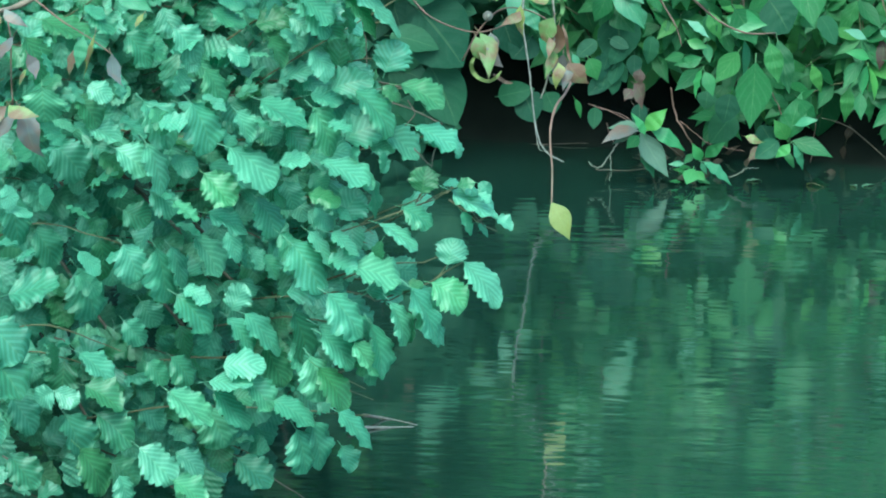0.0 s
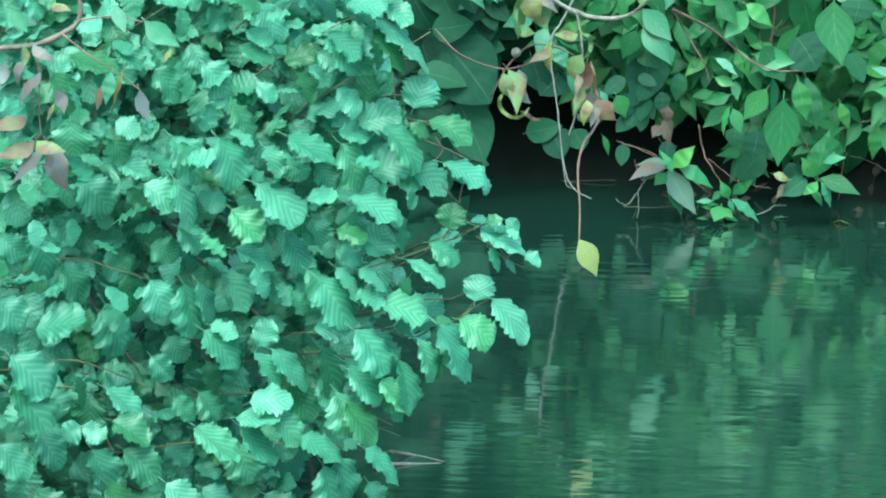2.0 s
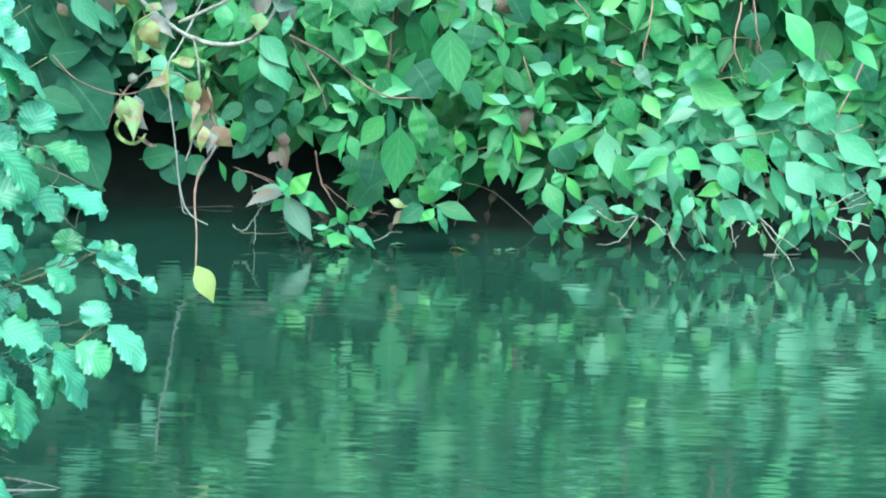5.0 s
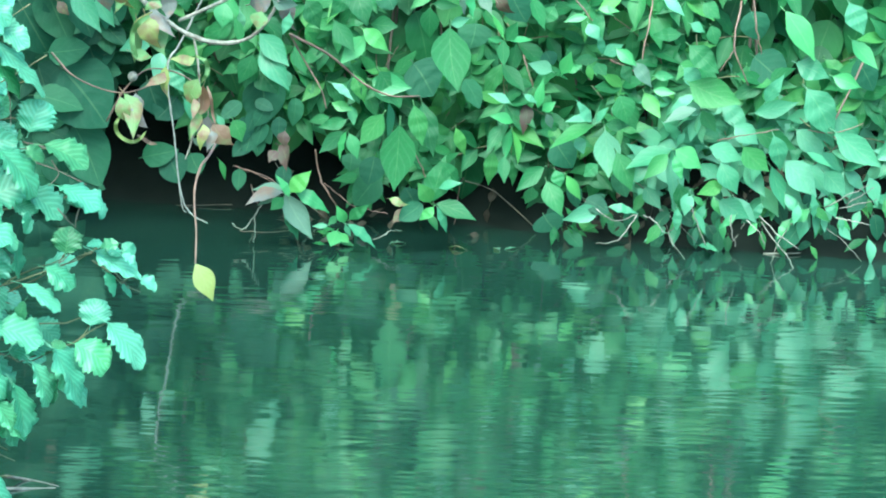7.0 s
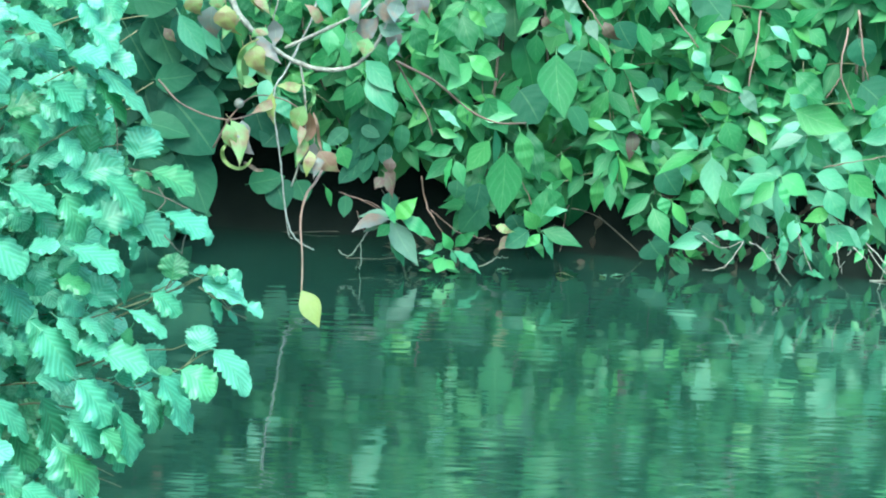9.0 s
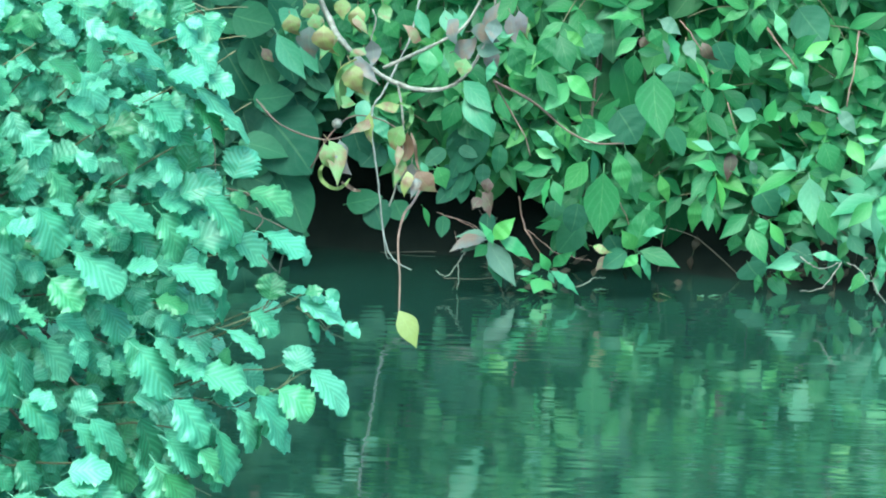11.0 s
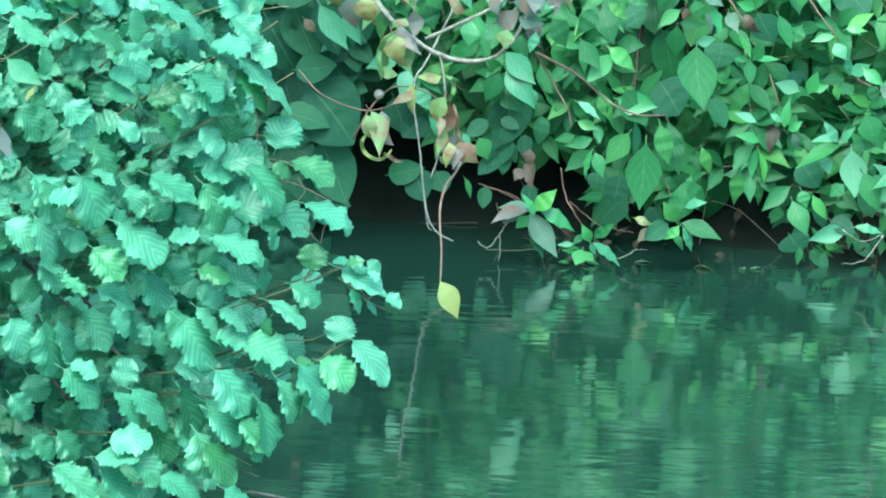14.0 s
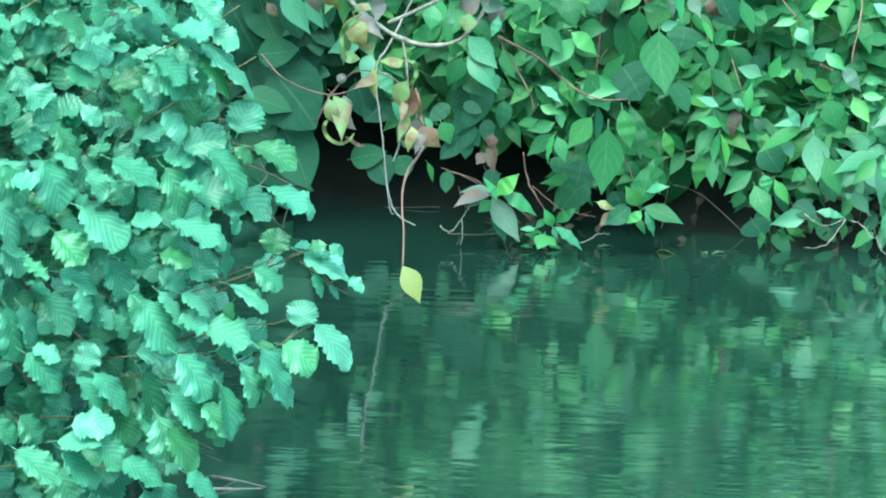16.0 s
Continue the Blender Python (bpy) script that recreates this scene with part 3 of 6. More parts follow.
    leaf((-0.233, 6.42, 0.655), (-0.219, 6.42, 0.695), 0.048)
    leaf((-0.337, 6.43, 0.725), (-0.285, 6.43, 0.697), 0.033)
    leaf((-0.301, 6.44, 0.857), (-0.279, 6.44, 0.851), 0.018)
    leaf((-0.363, 6.43, 0.864), (-0.326, 6.43, 0.85), 0.026)
    leaf((-0.282, 6.59, 0.845), (-0.259, 6.59, 0.82), 0.029)
    leaf((-0.436, 6.55, 0.835), (-0.406, 6.55, 0.813), 0.033)
    leaf((-0.547, 6.44, 0.607), (-0.499, 6.44, 0.56), 0.040)
    leaf((-0.484, 6.42, 0.61), (-0.442, 6.42, 0.559), 0.037)
    leaf((-0.504, 6.45, 0.603), (-0.467, 6.45, 0.586), 0.018)
    leaf((-0.523, 6.58, 0.615), (-0.511, 6.58, 0.586), 0.029)
    leaf((-0.475, 6.54, 0.632), (-0.437, 6.54, 0.591), 0.033)
    leaf((-0.395, 6.4, 0.62), (-0.332, 6.4, 0.586), 0.031)
    leaf((-0.424, 6.4, 0.605), (-0.397, 6.4, 0.568), 0.029)
    leaf((-0.393, 6.45, 0.581), (-0.371, 6.45, 0.552), 0.033)
    leaf((-0.359, 6.42, 0.581), (-0.328, 6.42, 0.55), 0.033)
    leaf((-0.327, 6.43, 0.606), (-0.285, 6.43, 0.555), 0.046)
    leaf((-0.434, 6.41, 0.554), (-0.364, 6.41, 0.526), 0.029)
    leaf((-0.474, 6.56, 0.498), (-0.402, 6.56, 0.487), 0.022)
    leaf((-0.466, 6.41, 0.519), (-0.425, 6.41, 0.478), 0.048)
    leaf((-0.54, 6.41, 0.557), (-0.502, 6.41, 0.495), 0.044)
    leaf((-0.575, 6.43, 0.544), (-0.538, 6.43, 0.527), 0.044)
    leaf((-0.537, 6.43, 0.489), (-0.498, 6.43, 0.471), 0.029)
    leaf((-0.574, 6.44, 0.46), (-0.538, 6.44, 0.446), 0.037)
    leaf((-0.463, 6.43, 0.462), (-0.405, 6.43, 0.452), 0.026)
    leaf((-0.388, 6.45, 0.502), (-0.365, 6.45, 0.479), 0.033)
    leaf((-0.362, 6.44, 0.505), (-0.346, 6.44, 0.467), 0.037)
    leaf((-0.332, 6.45, 0.463), (-0.296, 6.45, 0.441), 0.033)
    leaf((-0.34, 6.57, 0.505), (-0.288, 6.57, 0.534), 0.037)
    leaf((-0.316, 6.4, 0.542), (-0.246, 6.4, 0.526), 0.026)
    leaf((-0.398, 6.45, 0.479), (-0.361, 6.45, 0.441), 0.026)
    leaf((-0.329, 6.44, 0.514), (-0.306, 6.44, 0.498), 0.029)
    leaf((-0.424, 6.56, 0.466), (-0.405, 6.56, 0.446), 0.022)
    leaf((-0.304, 6.43, 0.629), (-0.255, 6.43, 0.653), 0.044)
    leaf((-0.271, 6.4, 0.636), (-0.208, 6.4, 0.595), 0.037)
    leaf((-0.286, 6.44, 0.561), (-0.233, 6.44, 0.596), 0.051)
    leaf((-0.236, 6.42, 0.637), (-0.212, 6.42, 0.626), 0.022)
    leaf((-0.214, 6.41, 0.642), (-0.153, 6.41, 0.63), 0.031)
    leaf((-0.193, 6.39, 0.593), (-0.133, 6.39, 0.575), 0.026)
    leaf((-0.139, 6.44, 0.566), (-0.13, 6.44, 0.544), 0.011)
    leaf((-0.243, 6.45, 0.575), (-0.183, 6.45, 0.553), 0.033)
    leaf((-0.175, 6.4, 0.569), (-0.143, 6.4, 0.57), 0.011)
    leaf((-0.253, 6.44, 0.558), (-0.218, 6.44, 0.548), 0.026)
    leaf((-0.237, 6.41, 0.55), (-0.223, 6.41, 0.53), 0.015)
    leaf((-0.529, 6.44, 0.412), (-0.498, 6.44, 0.349), 0.037)
    leaf((-0.511, 6.45, 0.411), (-0.477, 6.45, 0.361), 0.031)
    leaf((-0.571, 6.42, 0.419), (-0.541, 6.42, 0.381), 0.037)
    leaf((-0.482, 6.45, 0.427), (-0.435, 6.45, 0.385), 0.033)
    leaf((-0.435, 6.41, 0.441), (-0.411, 6.41, 0.411), 0.029)
    leaf((-0.498, 6.39, 0.361), (-0.445, 6.39, 0.325), 0.048)
    leaf((-0.388, 6.43, 0.408), (-0.364, 6.43, 0.382), 0.022)
    leaf((-0.349, 6.39, 0.434), (-0.297, 6.39, 0.389), 0.048)
    leaf((-0.328, 6.4, 0.448), (-0.285, 6.4, 0.41), 0.026)
    leaf((-0.356, 6.41, 0.361), (-0.311, 6.41, 0.386), 0.033)
    leaf((-0.43, 6.43, 0.33), (-0.411, 6.43, 0.368), 0.040)
    leaf((-0.41, 6.4, 0.335), (-0.353, 6.4, 0.302), 0.037)
    leaf((-0.431, 6.39, 0.333), (-0.39, 6.39, 0.295), 0.026)
    leaf((-0.35, 6.44, 0.332), (-0.314, 6.44, 0.271), 0.037)
    leaf((-0.315, 6.41, 0.321), (-0.253, 6.41, 0.28), 0.033)
    leaf((-0.562, 6.59, 0.303), (-0.539, 6.59, 0.271), 0.037)
    leaf((-0.571, 6.44, 0.312), (-0.543, 6.44, 0.285), 0.044)
    leaf((-0.531, 6.33, 0.284), (-0.5, 6.33, 0.261), 0.033)
    leaf((-0.506, 6.42, 0.27), (-0.471, 6.42, 0.242), 0.033)
    leaf((-0.434, 6.34, 0.278), (-0.385, 6.34, 0.296), 0.037)
    leaf((-0.385, 6.43, 0.287), (-0.354, 6.43, 0.233), 0.048)
    leaf((-0.348, 6.43, 0.292), (-0.324, 6.43, 0.25), 0.033)
    leaf((-0.452, 6.34, 0.258), (-0.392, 6.34, 0.263), 0.026)
    leaf((-0.405, 6.35, 0.261), (-0.362, 6.35, 0.231), 0.033)
    leaf((-0.446, 6.37, 0.239), (-0.416, 6.37, 0.214), 0.033)
    leaf((-0.506, 6.34, 0.241), (-0.464, 6.34, 0.222), 0.033)
    leaf((-0.507, 6.56, 0.278), (-0.483, 6.56, 0.234), 0.033)
    leaf((-0.299, 6.45, 0.354), (-0.244, 6.45, 0.313), 0.044)
    leaf((-0.263, 6.42, 0.294), (-0.227, 6.42, 0.248), 0.022)
    leaf((-0.241, 6.42, 0.318), (-0.215, 6.42, 0.26), 0.018)
    leaf((-0.219, 6.39, 0.352), (-0.183, 6.39, 0.314), 0.022)
    leaf((-0.195, 6.41, 0.375), (-0.135, 6.41, 0.313), 0.026)
    leaf((-0.311, 6.36, 0.277), (-0.262, 6.36, 0.234), 0.036)
    leaf((-0.253, 6.43, 0.323), (-0.243, 6.43, 0.299), 0.015)
    leaf((-0.735, 6.56, 0.45), (-0.708, 6.56, 0.39), 0.051)
    leaf((-0.702, 6.57, 0.403), (-0.663, 6.57, 0.357), 0.044)
    leaf((-0.72, 6.41, 0.349), (-0.649, 6.41, 0.369), 0.048)
    leaf((-0.771, 6.43, 0.386), (-0.734, 6.43, 0.356), 0.040)
    leaf((-0.755, 6.43, 0.311), (-0.694, 6.43, 0.266), 0.055)
    leaf((-0.611, 6.53, 0.4), (-0.595, 6.53, 0.346), 0.044)
    leaf((-0.641, 6.53, 0.361), (-0.602, 6.53, 0.299), 0.051)
    leaf((-0.755, 6.43, 0.266), (-0.691, 6.43, 0.225), 0.044)
    leaf((-0.668, 6.45, 0.279), (-0.649, 6.45, 0.24), 0.018)
    leaf((-0.627, 6.41, 0.275), (-0.573, 6.41, 0.246), 0.022)
    leaf((-0.651, 6.34, 0.239), (-0.675, 6.34, 0.226), 0.040)
    leaf((-0.652, 6.35, 0.237), (-0.618, 6.35, 0.223), 0.033)
    leaf((-0.756, 6.33, 0.215), (-0.716, 6.33, 0.17), 0.044)
    leaf((-0.611, 6.33, 0.251), (-0.558, 6.33, 0.233), 0.037)
    leaf((-0.596, 6.33, 0.214), (-0.543, 6.33, 0.184), 0.048)
    leaf((-0.502, 6.33, 0.247), (-0.444, 6.33, 0.203), 0.033)
    leaf((-0.445, 6.35, 0.244), (-0.395, 6.35, 0.196), 0.033)
    leaf((-0.46, 6.47, 0.19), (-0.429, 6.47, 0.143), 0.048)
    leaf((-0.54, 6.33, 0.171), (-0.49, 6.33, 0.126), 0.051)
    leaf((-0.495, 6.36, 0.157), (-0.453, 6.36, 0.138), 0.033)
    leaf((-0.722, 6.45, 0.124), (-0.684, 6.45, 0.077), 0.044)
    leaf((-0.618, 6.34, 0.165), (-0.573, 6.34, 0.112), 0.044)
    leaf((-0.652, 6.49, 0.17), (-0.617, 6.49, 0.115), 0.044)
    leaf((-0.565, 6.33, 0.132), (-0.545, 6.33, 0.101), 0.026)
    leaf((-0.495, 6.32, 0.13), (-0.445, 6.32, 0.107), 0.033)
    leaf((-0.703, 6.44, 0.687), (-0.665, 6.44, 0.635), 0.044)
    leaf((-0.675, 6.4, 0.629), (-0.671, 6.4, 0.583), 0.051)
    leaf((-0.617, 6.4, 0.631), (-0.586, 6.4, 0.623), 0.029)
    leaf((-0.633, 6.42, 0.615), (-0.596, 6.42, 0.581), 0.037)
    leaf((-0.619, 6.43, 0.576), (-0.573, 6.43, 0.554), 0.029)
    leaf((-0.674, 6.54, 0.526), (-0.629, 6.54, 0.488), 0.051)
    leaf((-0.58, 6.41, 0.548), (-0.534, 6.41, 0.526), 0.040)
    leaf((-0.678, 6.41, 0.715), (-0.612, 6.41, 0.694), 0.029)
    leaf((-0.619, 6.44, 0.727), (-0.586, 6.44, 0.693), 0.033)
    leaf((-0.367, 6.34, 0.235), (-0.31, 6.34, 0.22), 0.037)
    leaf((-0.32, 6.36, 0.205), (-0.289, 6.36, 0.151), 0.040)
    leaf((-0.282, 6.32, 0.228), (-0.228, 6.32, 0.194), 0.033)
    leaf((-0.336, 6.33, 0.201), (-0.309, 6.33, 0.148), 0.037)
    leaf((-0.278, 6.35, 0.175), (-0.258, 6.35, 0.144), 0.029)
    leaf((-0.725, 6.5, 0.188), (-0.687, 6.5, 0.15), 0.044)
    leaf((-0.422, 6.48, 0.119), (-0.376, 6.48, 0.082), 0.044)
    leaf((-0.538, 6.54, 0.424), (-0.567, 6.54, 0.392), 0.029)
    leaf((-0.785, 6.54, 0.445), (-0.747, 6.54, 0.416), 0.044)
    leaf((-0.301, 6.37, 0.373), (-0.243, 6.37, 0.331), 0.042)
    leaf((-0.219, 6.36, 0.367), (-0.183, 6.36, 0.318), 0.024)
    leaf((-0.244, 6.36, 0.338), (-0.213, 6.36, 0.277), 0.024)
    leaf((-0.266, 6.36, 0.313), (-0.225, 6.36, 0.264), 0.026)
    leaf((-0.195, 6.36, 0.387), (-0.137, 6.36, 0.327), 0.026)
    leaf((-0.309, 6.37, 0.32), (-0.257, 6.37, 0.287), 0.036)
    leaf((-0.323, 6.38, 0.287), (-0.291, 6.38, 0.237), 0.042)
    for line in (((-0.296, 6.45, 0.433), (-0.263, 6.45, 0.446), (-0.231, 6.45, 0.457), (-0.198, 6.45, 0.471), (-0.165, 6.45, 0.484), (-0.156, 6.45, 0.494)),
                 ((-0.147, 6.45, 0.483), (-0.130, 6.45, 0.472), (-0.109, 6.45, 0.454), (-0.083, 6.45, 0.443)),
                 ((-0.183, 6.45, 0.491), (-0.188, 6.45, 0.483), (-0.193, 6.45, 0.473)),
                 ((-0.165, 6.45, 0.484), (-0.147, 6.45, 0.496), (-0.131, 6.45, 0.505)),
                 ((-0.109, 6.45, 0.454), (-0.098, 6.45, 0.462), (-0.085, 6.45, 0.460)),
                 ((-0.283, 6.45, 0.373), (-0.254, 6.45, 0.388), (-0.232, 6.45, 0.399)),
                 ((-0.231, 6.45, 0.348), (-0.198, 6.45, 0.361), (-0.166, 6.45, 0.374), (-0.148, 6.45, 0.395)),
                 ((-0.166, 6.45, 0.374), (-0.143, 6.45, 0.391), (-0.127, 6.45, 0.400))):
        tube("twig", line, 0.0014, 0.0008, m_shoot, ob, wobble=0.0004)
    # the spray of leaves at the tip, reaching out over the water
    leaf((-0.182, 6.43, 0.495), (-0.178, 6.43, 0.528), 0.041)
    leaf((-0.146, 6.42, 0.503), (-0.083, 6.42, 0.468), 0.026)
    leaf((-0.155, 6.41, 0.511), (-0.135, 6.41, 0.518), 0.010)
    leaf((-0.137, 6.40, 0.511), (-0.116, 6.40, 0.523), 0.012)
    leaf((-0.131, 6.43, 0.510), (-0.108, 6.43, 0.502), 0.013)
    leaf((-0.110, 6.42, 0.513), (-0.091, 6.42, 0.503), 0.019)
    leaf((-0.109, 6.41, 0.502), (-0.091, 6.41, 0.494), 0.012)
    leaf((-0.129, 6.40, 0.479), (-0.109, 6.40, 0.455), 0.019)
    leaf((-0.108, 6.43, 0.457), (-0.092, 6.43, 0.446), 0.011)
    leaf((-0.085, 6.42, 0.468), (-0.061, 6.42, 0.457), 0.018)
    leaf((-0.207, 6.41, 0.481), (-0.164, 6.41, 0.468), 0.028)
    leaf((-0.238, 6.40, 0.461), (-0.180, 6.40, 0.442), 0.016)
    leaf((-0.251, 6.43, 0.516), (-0.229, 6.43, 0.469), 0.016)
    leaf((-0.287, 6.42, 0.460), (-0.262, 6.42, 0.501), 0.053)
    leaf((-0.297, 6.41, 0.539), (-0.240, 6.41, 0.521), 0.029)
    leaf((-0.232, 6.40, 0.556), (-0.227, 6.40, 0.531), 0.013)
    leaf((-0.147, 6.43, 0.400), (-0.140, 6.43, 0.433), 0.040)
    leaf((-0.127, 6.42, 0.409), (-0.068, 6.42, 0.367), 0.034)
    leaf((-0.167, 6.41, 0.381), (-0.119, 6.41, 0.368), 0.035)
    leaf((-0.278, 6.40, 0.404), (-0.204, 6.40, 0.395), 0.037)
    leaf((-0.252, 6.43, 0.360), (-0.200, 6.43, 0.387), 0.034)
    leaf((-0.199, 6.42, 0.374), (-0.150, 6.42, 0.355), 0.023)
    leaf((-0.198, 6.41, 0.381), (-0.177, 6.41, 0.377), 0.015)
    leaf((-0.299, 6.40, 0.446), (-0.256, 6.40, 0.428), 0.026)
    leaf((-0.233, 6.43, 0.431), (-0.245, 6.43, 0.400), 0.022)
    leaves.sort(key=lambda q: q[0].y)
    for *q, holder in leaves[:130]:
        add_leaf(holder, "alder", leaf_pose(*q), rng, origin=base)
    rest = [leaf_pose(*q[:6]) for q in leaves[130:]]
    for x, z in scatter(outline, 0.046, rng):
        a, size = radians(rng.gauss(-30, 35)), rng.uniform(0.028, 0.046)
        if x < -0.36 and z < 0.36 or rng.random() < 0.45:  # the shaded side below has few outer leaves
            continue
        p = Vector((x, 6.42 + rng.uniform(-0.03, 0.05), z))
        rest.append(leaf_span(p, p + Vector((math.cos(a), 0, math.sin(a))) * size, size * rng.uniform(0.22, 0.62), 0.3, 0.9))
    for x, z in scatter(outline, 0.034, rng):
        if any(math.hypot(x - a, z - b) < r for a, b, r in hollow) or x < -0.33 and z < 0.42 and rng.random() < 0.3:
            continue
        rest.append(leaf_pose((x - 0.05, 6.72 - 0.2 * (0.6 - z) + rng.uniform(0, 0.2), z + 0.02), rng.gauss(-70, 50), rng.uniform(0.045, 0.06), rng.uniform(-0.2, 0.5), rng.uniform(0, 1.2), rng.uniform(-0.6, 0.6)))
    add_foliage(ob, "alder_front", rest, rng)
    rest = []
    for _ in range(2600):  # the crown above and behind
        p = Vector((rng.uniform(-1.9, -0.35), rng.uniform(6.75, 7.6), rng.uniform(0.25, 1.6)))
        if p.x > -0.62 + 0.2 * p.z:
            continue
        rest.append(leaf_pose(p, rng.gauss(-70, 60), rng.uniform(0.045, 0.062), rng.uniform(-0.5, 0.5), rng.uniform(0, 2), rng.uniform(-1, 1)))
    for _ in range(420):  # low growth at the foot
        p = Vector((rng.uniform(-1.5, -0.42), rng.uniform(6.8, 7.25), rng.uniform(0.02, 0.32)))
        rest.append(leaf_pose(p, rng.gauss(-70, 60), rng.uniform(0.045, 0.062), rng.uniform(-0.3, 0.5), rng.uniform(0, 1.2), rng.uniform(-0.8, 0.8)))
    # unseen limb, added to cast shade on the shrub's lower left
    tube("branch", [(-1.05, 7.0, 0.95), (-1.1, 6.5, 1.3), (-1.1, 6.0, 1.42), (-0.95, 5.5, 1.45)], 0.014, 0.005, m_brown, ob)
    for _ in range(140):  # leaves of that added limb, out of view over the near water
        p = Vector((rng.uniform(-1.5, -0.75), rng.uniform(5.4, 6.7), rng.uniform(1.25, 1.6)))
        rest.append(leaf_pose(p, rng.gauss(-70, 60), rng.uniform(0.045, 0.062), rng.uniform(-0.5, 0.5), rng.uniform(0.5, 3), rng.uniform(-1, 1)))
    add_foliage(ob, "alder", rest, rng)


alder()

# ---- the far bank's bushes ----


def spray(rng, p, ang, length, pairs, size, lean=0.35):
    """A leafy shoot with opposite leaves: its line and its leaves' poses."""
    p = Vector(p)
    a = radians(ang)
    line = [p]
    d = Vector((math.cos(a), -lean, math.sin(a))).normalized()
    for i in range(3):
        d = (d + Vector((0, 0, -0.22))).normalized()
        line.append(line[-1] + d * length / 3)
    pts = smooth_line(line, 4)
    out = []
    for k in range(pairs):
        t = (k + 1) / pairs
        i = min(len(pts) - 1, round(t * (len(pts) - 1)))
        if k == pairs - 1:  # the tip carries a star of leaves
            turn = rng.uniform(0, 60)
            for q in range(6):
                g = (turn + q * 60 + rng.uniform(-14, 14) + 270) % 360 - 180
                g = -90 + g * rng.uniform(0.72, 0.92)
                out.append((pts[i], g, size * rng.uniform(0.72, 1.0), rng.uniform(0.15, 0.55), rng.uniform(0.3, 1.1), rng.uniform(-0.35, 0.35)))
            continue
        for sgn in (-1, 1):
            g = ang + sgn * rng.uniform(40, 75)
            g = (g + 90 + 180) % 360 - 180
            g = -90 + g * rng.uniform(0.45, 0.9)
            out.append((pts[i], g, size * rng.uniform(0.8, 1.2), rng.uniform(0.1, 0.7), rng.uniform(0.4, 1.5), rng.uniform(-0.45, 0.45)))
    return line, out


def bush(label, kind, region, seed, y, step, size, group, shoots=True, name="dogwood_bush", holes=(), thin=(), back=0.13, upper=None):
    rng = random.Random(seed)
    xs = [p[0] for p in region]
    base = (sum(xs) / len(xs), 9.75, ground_height(sum(xs) / len(xs), 9.75) - 0.02)
    ob = thing(name, base, label, "bush", group)
    leaves = []
    spots = [s for s in scatter(region, step, rng) if not any(((s[0] - hx) / rx_) ** 2 + ((s[1] - hz) / rz_) ** 2 < 1 for hx, hz, rx_, rz_ in (*holes, *thin))]
    for n, (x, z) in enumerate(spots):
        ang = rng.choice((-35, -145, -80, -100, 20, 160)) + rng.uniform(-25, 25)
        yy = y + rng.uniform(-0.02, 0.14) - 0.06 * z
        line, got = spray(rng, (x - 0.05 * math.cos(radians(ang)), yy, z + 0.04), ang, rng.uniform(0.08, 0.15), rng.choice((2, 3, 3)), size)
        holder = tube("twig", line, 0.0013, 0.0008, m_shoot, ob, sides=5, per=3) if n < 70 else ob
        leaves += [(*q, holder) for q in got]
    for k in range(4):
        x = rng.uniform(min(xs), max(xs))
        top = (x + rng.uniform(-0.2, 0.2), y + 0.1, rng.uniform(0.35, 0.9))
        tube("stem", [(base[0] + 0.6 * (x - base[0]), 9.7, base[2] + 0.1), (x, 9.45, base[2] + 0.5), top, (top[0] + rng.uniform(-0.15, 0.15), y + 0.07, rng.uniform(0.08, 0.3))], 0.006, 0.002, m_brown, ob, per=5)
    leaves.sort(key=lambda q: q[0].y)
    for *q, holder in leaves[:200]:
        add_leaf(holder, upper if upper and q[0].z > 0.27 else kind, leaf_pose(*q), rng, origin=base)
    rest = [leaf_pose(*q[:6]) for q in leaves[200:]]
    for x, z, deep in [(*q, 0.0) for q in scatter(region, 0.042, rng)] + [(*q, 0.12) for q in scatter(region, 0.05, rng)]:
        if any(((x - hx) / rx_) ** 2 + ((z - hz) / rz_) ** 2 < 1 for hx, hz, rx_, rz_ in holes):
            continue
        rest.append(leaf_pose((x, y + back + deep + rng.uniform(-0.05, 0.08), z + 0.03), rng.gauss(-90, 40), size * rng.uniform(0.8, 1.3), rng.uniform(-0.1, 0.5), rng.uniform(0, 0.9), rng.uniform(-0.6, 0.6)))
    if upper:
        add_foliage(ob, upper, [m for m in rest if m.translation.z > 0.27], rng, "upper_foliage")
        rest = [m for m in rest if m.translation.z <= 0.27]
    add_foliage(ob, kind, rest, rng)
    inner = []
    for x, z in scatter(region, 0.05, rng):
        if any(((x - hx) / rx_) ** 2 + ((z - hz) / rz_) ** 2 < 0.8 for hx, hz, rx_, rz_ in holes[:2]):
            continue
        inner.append(leaf_pose((x, y + 0.09 + rng.uniform(-0.03, 0.05), z + 0.03), rng.gauss(-90, 45), 0.095 * rng.uniform(0.75, 1.2), rng.uniform(0.0, 0.6), rng.uniform(0.4, 1.4), rng.uniform(-0.6, 0.6)))
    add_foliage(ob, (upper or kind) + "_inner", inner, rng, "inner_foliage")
    return ob, rng


def hole(p, w, h):
    return (p[0], p[2], w, h)


